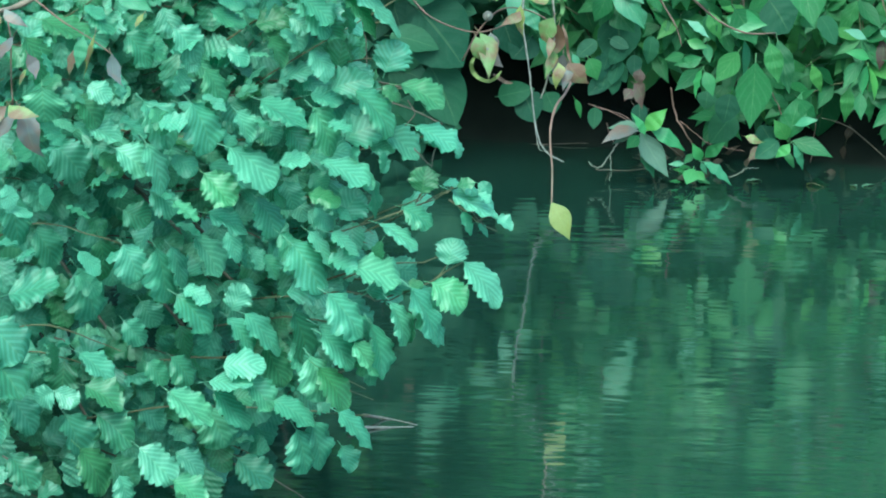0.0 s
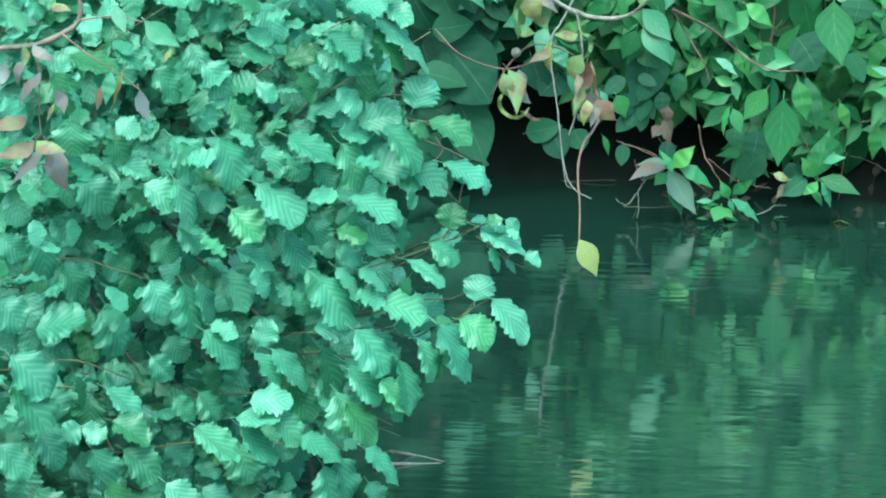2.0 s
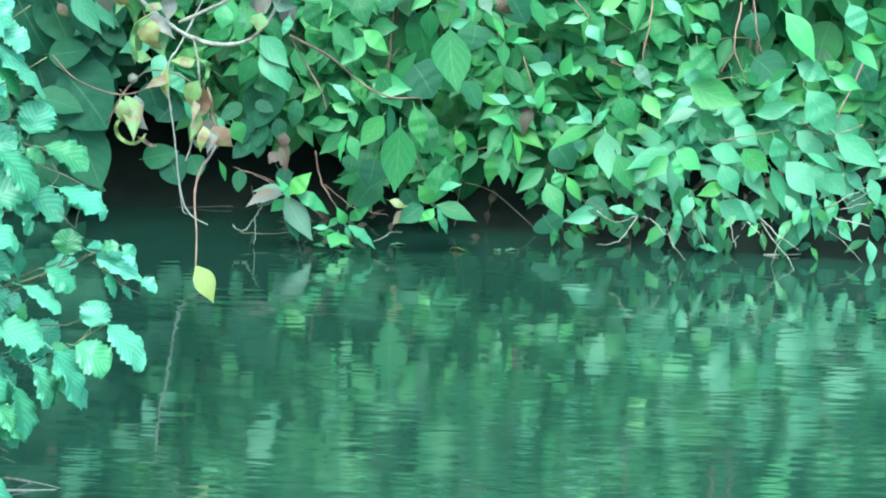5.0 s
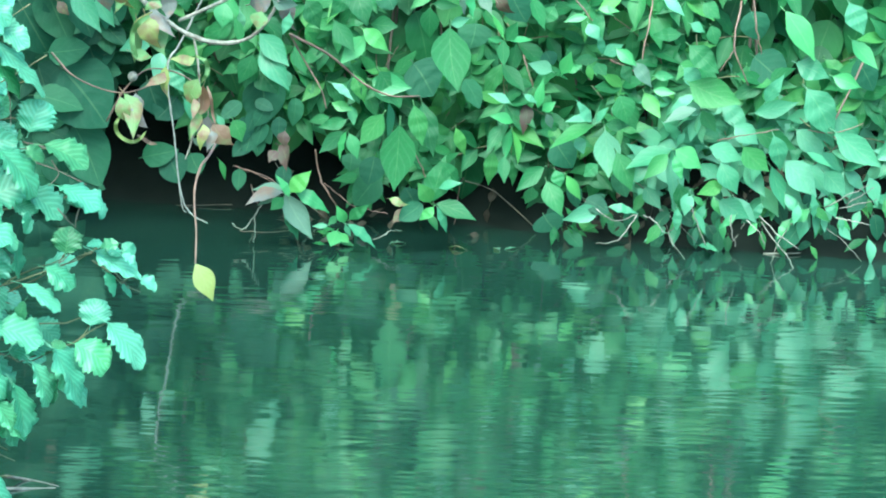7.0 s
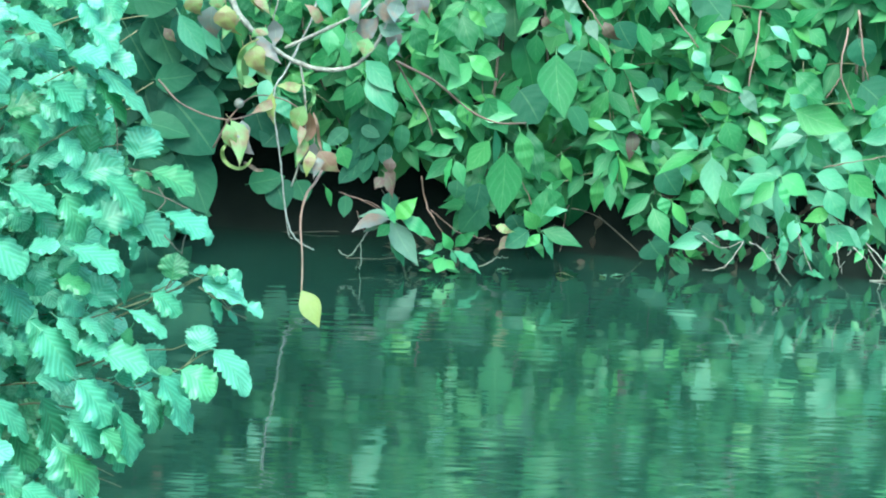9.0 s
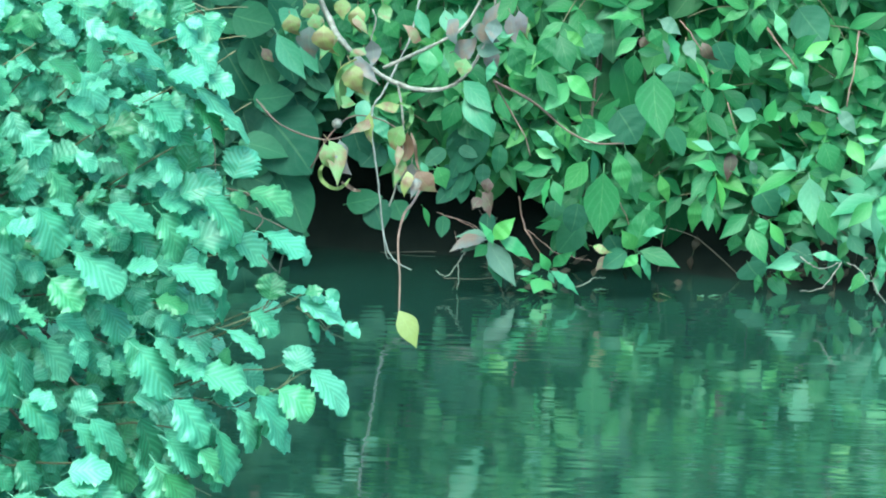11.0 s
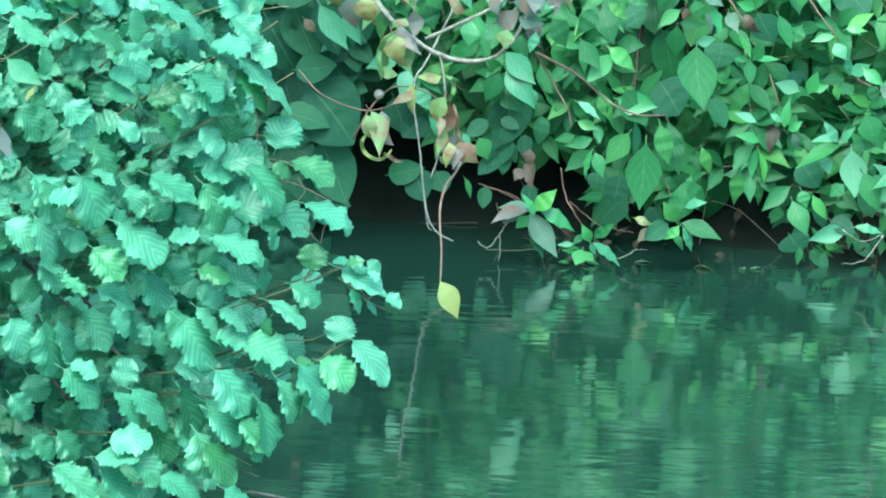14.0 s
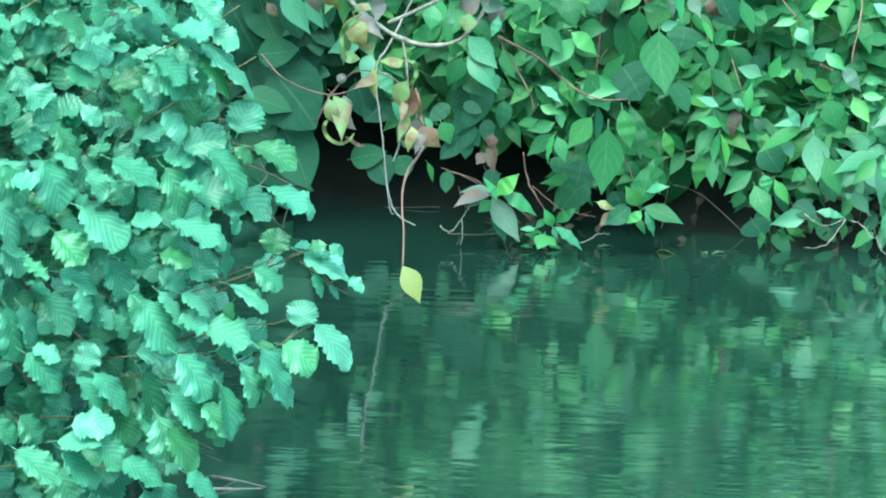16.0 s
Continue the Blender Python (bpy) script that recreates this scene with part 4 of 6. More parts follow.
# the dark hollow under the bank, and gaps between the shoots
gaps = [hole((-0.067, 8.9, 0.096), 0.135, 0.13), hole((-0.144, 8.9, 0.284), 0.065, 0.085), hole((0.201, 8.9, 0.127), 0.04, 0.06), hole((0.102, 8.9, 0.195), 0.075, 0.06)]
shaded = [hole((1.059, 8.9, 0.426), 0.26, 0.09), hole((0.377, 8.9, 0.38), 0.11, 0.12), hole((0.443, 8.9, 0.474), 0.07, 0.06), hole((0.287, 8.9, 0.356), 0.07, 0.06), hole((0.048, 8.9, 0.296), 0.09, 0.06)]
# this bush takes the palette with shade put into its leaf colour
broad, r1 = bush("bush with large green leaves on the far bank, coloured dull and dark for shade", "broad",
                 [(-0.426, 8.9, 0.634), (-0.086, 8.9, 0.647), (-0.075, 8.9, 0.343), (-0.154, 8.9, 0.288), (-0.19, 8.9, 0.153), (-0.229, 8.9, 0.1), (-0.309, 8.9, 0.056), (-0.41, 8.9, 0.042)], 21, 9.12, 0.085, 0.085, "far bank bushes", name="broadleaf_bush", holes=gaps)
middle, _ = bush("dense dogwood bush with pointed green leaves hanging over the dark bank", "dog",
                  [(-0.106, 8.9, 0.646), (0.344, 8.9, 0.663), (0.397, 8.9, 0.144), (0.318, 8.9, 0.11), (0.237, 8.9, 0.118), (0.093, 8.9, 0.154), (-0.09, 8.9, 0.188)], 22, 9.05, 0.064, 0.068, "far bank bushes", holes=gaps, thin=shaded)
fresh, _ = bush("dogwood bush with fresh green pointed leaves above the waterline", "dog",
                 [(0.324, 8.9, 0.662), (0.724, 8.9, 0.677), (0.764, 8.9, 0.104), (0.653, 8.9, 0.1), (0.531, 8.9, 0.108), (0.45, 8.9, 0.095), (0.369, 8.9, 0.112)], 23, 9.03, 0.064, 0.066, "far bank bushes", holes=gaps, thin=shaded)
light, _ = bush("dogwood bush with broad light green leaves trailing to the water", "light",
                 [(0.704, 8.9, 0.676), (1.313, 8.9, 0.699), (1.332, 8.9, 0.107), (1.129, 8.9, 0.099), (1.029, 8.9, 0.085), (0.876, 8.9, 0.09), (0.764, 8.9, 0.106)], 24, 9.0, 0.060, 0.070, "far bank bushes", thin=shaded, upper="dog")


def leaf(parent, kind, a, b, width):
    """An outer leaf: stalk end, tip, width seen from the river."""
    add_leaf(parent, kind, leaf_span(a, b, width, r1.uniform(0.1, 0.4)), r1)


leaf(middle, "dog", (0.249, 8.83, 0.47), (0.265, 8.83, 0.405), 0.043)
leaf(middle, "dog", (0.241, 8.82, 0.469), (0.204, 8.82, 0.428), 0.039)
leaf(middle, "dog", (0.284, 8.8, 0.499), (0.329, 8.8, 0.491), 0.025)
leaf(middle, "dog", (0.261, 8.86, 0.474), (0.294, 8.86, 0.447), 0.025)
leaf(middle, "broad", (0.298, 8.91, 0.462), (0.323, 8.91, 0.427), 0.030)
leaf(middle, "dog", (0.384, 8.83, 0.508), (0.326, 8.83, 0.511), 0.020)
leaf(middle, "dog", (0.386, 8.86, 0.488), (0.349, 8.86, 0.467), 0.022)
leaf(middle, "dog", (0.384, 8.8, 0.476), (0.342, 8.8, 0.446), 0.024)
leaf(middle, "dog", (0.386, 8.83, 0.448), (0.429, 8.83, 0.446), 0.022)
leaf(middle, "dog", (0.382, 8.84, 0.439), (0.379, 8.84, 0.384), 0.043)
leaf(fresh, "dog", (0.408, 8.79, 0.495), (0.424, 8.79, 0.463), 0.030)
leaf(fresh, "fresh", (0.439, 8.82, 0.482), (0.466, 8.82, 0.432), 0.020)
leaf(fresh, "grey", (0.431, 8.85, 0.466), (0.45, 8.85, 0.43), 0.014)
leaf(fresh, "dog", (0.418, 8.83, 0.406), (0.416, 8.83, 0.297), 0.071)
leaf(middle, "dog", (0.279, 8.85, 0.405), (0.326, 8.85, 0.399), 0.035)
leaf(middle, "fresh", (0.263, 8.8, 0.403), (0.312, 8.8, 0.374), 0.030)
leaf(middle, "fresh", (0.269, 8.81, 0.391), (0.226, 8.81, 0.339), 0.033)
leaf(middle, "dog", (0.212, 8.8, 0.416), (0.245, 8.8, 0.362), 0.039)
leaf(middle, "broad", (0.361, 8.95, 0.319), (0.404, 8.95, 0.269), 0.054)
leaf(fresh, "dog", (0.419, 8.86, 0.312), (0.435, 8.86, 0.282), 0.030)
leaf(fresh, "fresh", (0.492, 8.84, 0.43), (0.513, 8.84, 0.387), 0.012)
leaf(fresh, "fresh", (0.513, 8.85, 0.383), (0.487, 8.85, 0.39), 0.014)
leaf(fresh, "broad", (0.469, 8.94, 0.397), (0.466, 8.94, 0.351), 0.039)
leaf(fresh, "light", (0.419, 8.85, 0.41), (0.454, 8.85, 0.417), 0.020)
leaf(fresh, "dog", (0.512, 8.8, 0.392), (0.51, 8.8, 0.346), 0.028)
leaf(fresh, "grey", (0.423, 8.81, 0.508), (0.463, 8.81, 0.494), 0.030)
leaf(fresh, "fresh", (0.518, 8.84, 0.476), (0.486, 8.84, 0.495), 0.022)
leaf(middle, "fresh", (0.283, 8.85, 0.304), (0.349, 8.85, 0.286), 0.044)
leaf(middle, "dog", (0.252, 8.82, 0.318), (0.269, 8.82, 0.273), 0.034)
leaf(middle, "light", (0.212, 8.8, 0.305), (0.253, 8.8, 0.279), 0.018)
leaf(fresh, "dog", (0.518, 8.81, 0.481), (0.527, 8.81, 0.517), 0.022)
leaf(fresh, "broad", (0.531, 8.93, 0.452), (0.554, 8.93, 0.402), 0.039)
leaf(fresh, "dog", (0.559, 8.81, 0.471), (0.58, 8.81, 0.413), 0.026)
leaf(fresh, "dog", (0.599, 8.85, 0.518), (0.603, 8.85, 0.48), 0.026)
leaf(fresh, "light", (0.626, 8.81, 0.525), (0.648, 8.81, 0.476), 0.026)
leaf(fresh, "broad", (0.678, 8.98, 0.511), (0.726, 8.98, 0.451), 0.049)
leaf(fresh, "fresh", (0.683, 8.86, 0.444), (0.732, 8.86, 0.471), 0.024)
leaf(fresh, "fresh", (0.676, 8.79, 0.455), (0.712, 8.79, 0.457), 0.016)
leaf(fresh, "fresh", (0.659, 8.82, 0.436), (0.619, 8.82, 0.433), 0.018)
leaf(fresh, "dog", (0.601, 8.83, 0.451), (0.583, 8.83, 0.415), 0.035)
leaf(fresh, "dog", (0.516, 8.79, 0.394), (0.538, 8.79, 0.425), 0.024)
leaf(fresh, "fresh", (0.523, 8.82, 0.389), (0.565, 8.82, 0.392), 0.012)
leaf(fresh, "light", (0.604, 8.86, 0.329), (0.564, 8.86, 0.351), 0.028)
leaf(fresh, "fresh", (0.617, 8.8, 0.335), (0.635, 8.8, 0.378), 0.030)
leaf(fresh, "fresh", (0.627, 8.84, 0.333), (0.652, 8.84, 0.35), 0.020)
leaf(fresh, "light", (0.688, 8.8, 0.373), (0.679, 8.8, 0.413), 0.018)
leaf(fresh, "light", (0.693, 8.84, 0.366), (0.725, 8.84, 0.388), 0.024)
leaf(fresh, "dog", (0.648, 8.86, 0.351), (0.683, 8.86, 0.357), 0.020)
leaf(fresh, "dog", (0.679, 8.81, 0.356), (0.69, 8.81, 0.331), 0.026)
leaf(fresh, "dog", (0.663, 8.79, 0.354), (0.669, 8.79, 0.327), 0.018)
leaf(fresh, "fresh", (0.712, 8.8, 0.384), (0.748, 8.8, 0.355), 0.024)
leaf(fresh, "dog", (0.726, 8.83, 0.349), (0.747, 8.83, 0.324), 0.026)
leaf(fresh, "light", (0.659, 8.79, 0.429), (0.676, 8.79, 0.4), 0.026)
leaf(fresh, "broad", (0.596, 8.92, 0.354), (0.607, 8.92, 0.329), 0.022)
leaf(middle, "broad", (0.089, 9.02, 0.271), (0.108, 9.02, 0.188), 0.054)
leaf(middle, "light", (0.127, 8.86, 0.316), (0.136, 8.86, 0.284), 0.022)
leaf(middle, "dog", (0.247, 8.82, 0.313), (0.259, 8.82, 0.267), 0.033)
leaf(middle, "fresh", (0.214, 8.82, 0.266), (0.25, 8.82, 0.252), 0.020)
leaf(middle, "fresh", (0.248, 8.84, 0.258), (0.256, 8.84, 0.225), 0.018)
leaf(middle, "dog", (0.24, 8.8, 0.24), (0.195, 8.8, 0.221), 0.026)
leaf(middle, "dog", (0.237, 8.84, 0.212), (0.196, 8.84, 0.174), 0.028)
leaf(middle, "fresh", (0.241, 8.8, 0.22), (0.22, 8.8, 0.173), 0.014)
leaf(middle, "fresh", (0.247, 8.84, 0.207), (0.266, 8.84, 0.167), 0.024)
leaf(middle, "dog", (0.211, 8.87, 0.231), (0.176, 8.87, 0.221), 0.018)
leaf(middle, "dog", (0.304, 8.79, 0.254), (0.266, 8.79, 0.197), 0.039)
leaf(middle, "broad", (0.257, 8.95, 0.15), (0.253, 8.95, 0.121), 0.026)
leaf(middle, "dog", (0.297, 8.84, 0.321), (0.34, 8.84, 0.262), 0.059)
leaf(middle, "dog", (0.335, 8.8, 0.233), (0.332, 8.8, 0.116), 0.063)
leaf(middle, "dog", (0.359, 8.81, 0.268), (0.377, 8.81, 0.197), 0.041)
leaf(middle, "dog", (0.376, 8.87, 0.262), (0.4, 8.87, 0.171), 0.044)
leaf(middle, "light", (0.316, 8.87, 0.26), (0.327, 8.87, 0.191), 0.020)
leaf(middle, "broad", (0.296, 8.92, 0.152), (0.29, 8.92, 0.1), 0.030)
leaf(middle, "broad", (0.305, 8.97, 0.106), (0.264, 8.97, 0.055), 0.039)
leaf(middle, "broad", (0.373, 8.97, 0.057), (0.362, 8.97, 0.088), 0.030)
leaf(fresh, "dog", (0.435, 8.81, 0.23), (0.453, 8.81, 0.18), 0.026)
leaf(fresh, "dog", (0.414, 8.83, 0.164), (0.448, 8.83, 0.119), 0.033)
leaf(fresh, "broad", (0.453, 8.94, 0.294), (0.486, 8.94, 0.248), 0.022)
leaf(fresh, "light", (0.528, 8.8, 0.281), (0.487, 8.8, 0.302), 0.020)
leaf(fresh, "fresh", (0.537, 8.84, 0.238), (0.494, 8.84, 0.254), 0.020)
leaf(fresh, "light", (0.552, 8.8, 0.297), (0.575, 8.8, 0.283), 0.014)
leaf(fresh, "fresh", (0.581, 8.85, 0.264), (0.585, 8.85, 0.315), 0.022)
leaf(fresh, "fresh", (0.585, 8.79, 0.27), (0.609, 8.79, 0.288), 0.018)
leaf(fresh, "dog", (0.523, 8.85, 0.231), (0.486, 8.85, 0.188), 0.026)
leaf(fresh, "fresh", (0.535, 8.85, 0.223), (0.523, 8.85, 0.169), 0.022)
leaf(fresh, "fresh", (0.537, 8.83, 0.225), (0.545, 8.83, 0.166), 0.014)
leaf(fresh, "dog", (0.505, 8.85, 0.184), (0.497, 8.85, 0.122), 0.032)
leaf(fresh, "dog", (0.523, 8.81, 0.182), (0.52, 8.81, 0.136), 0.028)
leaf(fresh, "dog", (0.597, 8.85, 0.157), (0.543, 8.85, 0.119), 0.030)
leaf(fresh, "broad", (0.621, 8.94, 0.186), (0.653, 8.94, 0.141), 0.039)
leaf(fresh, "light", (0.675, 8.81, 0.249), (0.645, 8.81, 0.284), 0.022)
leaf(fresh, "light", (0.679, 8.87, 0.243), (0.629, 8.87, 0.246), 0.014)
leaf(fresh, "light", (0.685, 8.82, 0.248), (0.697, 8.82, 0.279), 0.012)
leaf(fresh, "dog", (0.681, 8.82, 0.242), (0.597, 8.82, 0.217), 0.028)
leaf(fresh, "light", (0.704, 8.86, 0.225), (0.716, 8.86, 0.144), 0.049)
leaf(fresh, "dog", (0.701, 8.82, 0.243), (0.741, 8.82, 0.245), 0.026)
leaf(fresh, "light", (0.653, 8.84, 0.217), (0.665, 8.84, 0.187), 0.026)
leaf(fresh, "dog", (0.688, 8.8, 0.175), (0.664, 8.8, 0.154), 0.030)
leaf(fresh, "fresh", (0.618, 8.86, 0.15), (0.629, 8.86, 0.12), 0.030)
leaf(fresh, "fresh", (0.635, 8.81, 0.151), (0.662, 8.81, 0.106), 0.026)
leaf(fresh, "dog", (0.599, 8.79, 0.143), (0.622, 8.79, 0.083), 0.039)
leaf(fresh, "light", (0.703, 8.87, 0.079), (0.635, 8.87, 0.061), 0.033)
leaf(fresh, "light", (0.712, 8.8, 0.099), (0.762, 8.8, 0.098), 0.020)
leaf(fresh, "dog", (0.58, 8.87, 0.116), (0.576, 8.87, 0.085), 0.028)
leaf(fresh, "dog", (0.737, 8.87, 0.281), (0.75, 8.87, 0.225), 0.039)
leaf(fresh, "dog", (0.725, 8.84, 0.189), (0.758, 8.84, 0.129), 0.039)
leaf(fresh, "broad", (0.732, 8.91, 0.145), (0.755, 8.91, 0.099), 0.024)
leaf(fresh, "broad", (0.605, 8.91, 0.057), (0.622, 8.91, 0.027), 0.039)
leaf(light, "dog", (0.826, 8.81, 0.412), (0.776, 8.81, 0.412), 0.030)
leaf(light, "dog", (0.843, 8.82, 0.391), (0.895, 8.82, 0.347), 0.049)
leaf(light, "dog", (0.848, 8.84, 0.321), (0.933, 8.84, 0.277), 0.059)
leaf(light, "fresh", (0.787, 8.87, 0.326), (0.822, 8.87, 0.33), 0.018)
leaf(light, "fresh", (0.782, 8.82, 0.309), (0.82, 8.82, 0.303), 0.018)
leaf(light, "grey", (0.743, 8.8, 0.36), (0.78, 8.8, 0.326), 0.026)
leaf(light, "light", (0.859, 8.83, 0.3), (0.808, 8.83, 0.278), 0.022)
leaf(light, "grey", (0.859, 8.8, 0.281), (0.798, 8.8, 0.264), 0.022)
leaf(fresh, "dog", (0.721, 8.8, 0.3), (0.744, 8.8, 0.254), 0.043)
leaf(light, "fresh", (0.768, 8.83, 0.302), (0.791, 8.83, 0.257), 0.030)
leaf(light, "dog", (0.866, 8.85, 0.462), (0.898, 8.85, 0.443), 0.030)
leaf(light, "dog", (0.877, 8.8, 0.431), (0.891, 8.8, 0.398), 0.026)
leaf(light, "light", (0.844, 8.83, 0.429), (0.87, 8.83, 0.418), 0.018)
leaf(light, "light", (0.796, 8.85, 0.467), (0.833, 8.85, 0.441), 0.020)
leaf(light, "fresh", (1.014, 8.85, 0.453), (1.077, 8.85, 0.379), 0.044)
leaf(light, "broad", (0.972, 8.94, 0.354), (1.035, 8.94, 0.31), 0.049)
leaf(light, "light", (1.039, 8.86, 0.36), (1.098, 8.86, 0.337), 0.049)
leaf(light, "light", (0.981, 8.8, 0.298), (1.003, 8.8, 0.347), 0.026)
leaf(light, "light", (0.968, 8.85, 0.268), (1.047, 8.85, 0.286), 0.039)
leaf(light, "light", (1.06, 8.85, 0.314), (1.12, 8.85, 0.243), 0.059)
leaf(light, "broad", (1.158, 8.98, 0.287), (1.197, 8.98, 0.231), 0.049)
leaf(light, "fresh", (1.132, 8.83, 0.41), (1.174, 8.83, 0.356), 0.030)
leaf(light, "light", (1.12, 8.8, 0.48), (1.148, 8.8, 0.426), 0.049)
leaf(light, "fresh", (1.097, 8.79, 0.35), (1.147, 8.79, 0.331), 0.030)
leaf(light, "broad", (0.963, 8.95, 0.434), (0.981, 8.95, 0.383), 0.039)
leaf(light, "broad", (1.156, 8.92, 0.359), (1.192, 8.92, 0.306), 0.035)
leaf(light, "light", (0.823, 8.84, 0.198), (0.736, 8.84, 0.171), 0.030)
leaf(light, "dog", (0.812, 8.8, 0.197), (0.769, 8.8, 0.156), 0.030)
leaf(light, "light", (0.817, 8.85, 0.18), (0.834, 8.85, 0.088), 0.033)
leaf(light, "fresh", (0.827, 8.81, 0.204), (0.876, 8.81, 0.18), 0.039)
leaf(light, "fresh", (0.823, 8.79, 0.197), (0.838, 8.79, 0.154), 0.022)
leaf(light, "dog", (0.915, 8.8, 0.148), (0.868, 8.8, 0.129), 0.032)
leaf(light, "light", (0.87, 8.83, 0.089), (0.888, 8.83, 0.048), 0.016)
leaf(light, "dog", (0.838, 8.83, 0.139), (0.853, 8.83, 0.083), 0.039)
leaf(light, "light", (0.888, 8.82, 0.209), (0.949, 8.82, 0.196), 0.035)
leaf(light, "light", (0.908, 8.8, 0.185), (0.934, 8.8, 0.128), 0.039)
leaf(light, "light", (0.911, 8.83, 0.111), (0.961, 8.83, 0.082), 0.049)
leaf(light, "dog", (0.876, 8.87, 0.266), (0.899, 8.87, 0.226), 0.033)
leaf(light, "light", (0.842, 8.83, 0.231), (0.829, 8.83, 0.21), 0.016)
leaf(light, "dog", (0.972, 8.87, 0.233), (1.047, 8.87, 0.2), 0.049)
leaf(light, "dog", (0.945, 8.79, 0.217), (0.985, 8.79, 0.168), 0.043)
leaf(light, "light", (1.006, 8.87, 0.168), (1.037, 8.87, 0.097), 0.030)
leaf(light, "light", (1.029, 8.86, 0.181), (1.093, 8.86, 0.127), 0.049)
leaf(light, "light", (1.063, 8.83, 0.204), (1.109, 8.83, 0.177), 0.018)
leaf(light, "light", (1.077, 8.83, 0.13), (1.09, 8.83, 0.08), 0.018)
leaf(light, "light", (1.113, 8.83, 0.241), (1.192, 8.83, 0.178), 0.059)
leaf(light, "light", (1.101, 8.86, 0.163), (1.141, 8.86, 0.127), 0.039)
leaf(light, "light", (1.126, 8.8, 0.094), (1.132, 8.8, 0.069), 0.014)
leaf(light, "light", (1.179, 8.84, 0.16), (1.2, 8.84, 0.114), 0.026)
leaf(middle, "fresh", (0.027, 8.83, 0.45), (0.024, 8.83, 0.394), 0.033)
leaf(middle, "dog", (0.034, 8.81, 0.403), (-0.015, 8.81, 0.376), 0.033)
leaf(broad, "dog", (-0.105, 8.85, 0.368), (-0.167, 8.85, 0.346), 0.039)
leaf(middle, "dog", (0.047, 8.85, 0.442), (0.079, 8.85, 0.398), 0.039)
leaf(middle, "dog", (0.038, 8.8, 0.415), (0.055, 8.8, 0.365), 0.022)
leaf(middle, "light", (0.06, 8.85, 0.503), (0.076, 8.85, 0.468), 0.016)
leaf(middle, "dog", (0.071, 8.83, 0.345), (0.053, 8.83, 0.293), 0.035)
leaf(broad, "dog", (-0.144, 8.83, 0.484), (-0.118, 8.83, 0.464), 0.024)
leaf(broad, "dog", (-0.059, 8.84, 0.485), (-0.038, 8.84, 0.456), 0.039)
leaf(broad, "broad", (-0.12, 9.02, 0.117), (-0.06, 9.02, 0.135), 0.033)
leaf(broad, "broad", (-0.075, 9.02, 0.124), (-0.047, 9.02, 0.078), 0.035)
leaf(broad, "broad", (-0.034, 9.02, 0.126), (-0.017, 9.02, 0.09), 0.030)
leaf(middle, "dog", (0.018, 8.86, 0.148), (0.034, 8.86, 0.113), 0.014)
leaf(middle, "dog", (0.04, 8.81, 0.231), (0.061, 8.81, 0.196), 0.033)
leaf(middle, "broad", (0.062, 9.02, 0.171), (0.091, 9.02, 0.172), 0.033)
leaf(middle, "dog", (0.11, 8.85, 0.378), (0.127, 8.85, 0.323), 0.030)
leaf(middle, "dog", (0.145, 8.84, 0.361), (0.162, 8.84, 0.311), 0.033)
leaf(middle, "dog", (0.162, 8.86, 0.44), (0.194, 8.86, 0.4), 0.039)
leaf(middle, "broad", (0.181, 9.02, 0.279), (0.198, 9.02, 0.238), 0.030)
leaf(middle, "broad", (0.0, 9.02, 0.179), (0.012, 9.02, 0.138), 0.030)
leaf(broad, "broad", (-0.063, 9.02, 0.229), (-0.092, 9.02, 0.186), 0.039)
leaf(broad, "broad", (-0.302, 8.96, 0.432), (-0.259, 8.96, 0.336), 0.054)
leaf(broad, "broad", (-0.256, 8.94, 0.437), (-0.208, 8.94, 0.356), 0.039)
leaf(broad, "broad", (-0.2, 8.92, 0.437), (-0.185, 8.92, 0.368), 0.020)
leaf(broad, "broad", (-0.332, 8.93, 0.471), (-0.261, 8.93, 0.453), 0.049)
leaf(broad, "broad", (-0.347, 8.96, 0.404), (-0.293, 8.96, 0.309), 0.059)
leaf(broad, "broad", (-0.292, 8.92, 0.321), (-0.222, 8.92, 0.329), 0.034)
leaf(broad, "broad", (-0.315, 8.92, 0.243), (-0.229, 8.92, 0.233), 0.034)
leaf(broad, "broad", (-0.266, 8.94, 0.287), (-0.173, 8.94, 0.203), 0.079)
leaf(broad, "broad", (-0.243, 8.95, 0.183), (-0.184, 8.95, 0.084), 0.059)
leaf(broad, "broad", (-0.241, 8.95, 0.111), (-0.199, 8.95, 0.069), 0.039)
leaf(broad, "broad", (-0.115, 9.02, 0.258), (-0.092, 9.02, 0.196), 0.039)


leaf(light, "light", (0.962, 8.89, 0.168), (0.991, 8.89, 0.107), 0.033)
leaf(light, "light", (0.996, 8.9, 0.126), (1.02, 8.9, 0.069), 0.030)
leaf(light, "light", (1.026, 8.9, 0.137), (1.064, 8.9, 0.087), 0.033)
leaf(light, "light", (1.052, 8.91, 0.229), (1.105, 8.91, 0.19), 0.039)
leaf(light, "light", (1.074, 8.9, 0.17), (1.114, 8.9, 0.109), 0.033)
leaf(light, "light", (1.06, 8.91, 0.095), (1.093, 8.91, 0.055), 0.024)
leaf(light, "light", (1.1, 8.83, 0.123), (1.122, 8.83, 0.088), 0.022)
leaf(light, "light", (0.936, 8.87, 0.242), (0.978, 8.87, 0.208), 0.039)
leaf(light, "light", (0.884, 8.91, 0.161), (0.916, 8.91, 0.131), 0.030)
leaf(light, "light", (0.783, 8.89, 0.12), (0.805, 8.89, 0.079), 0.030)
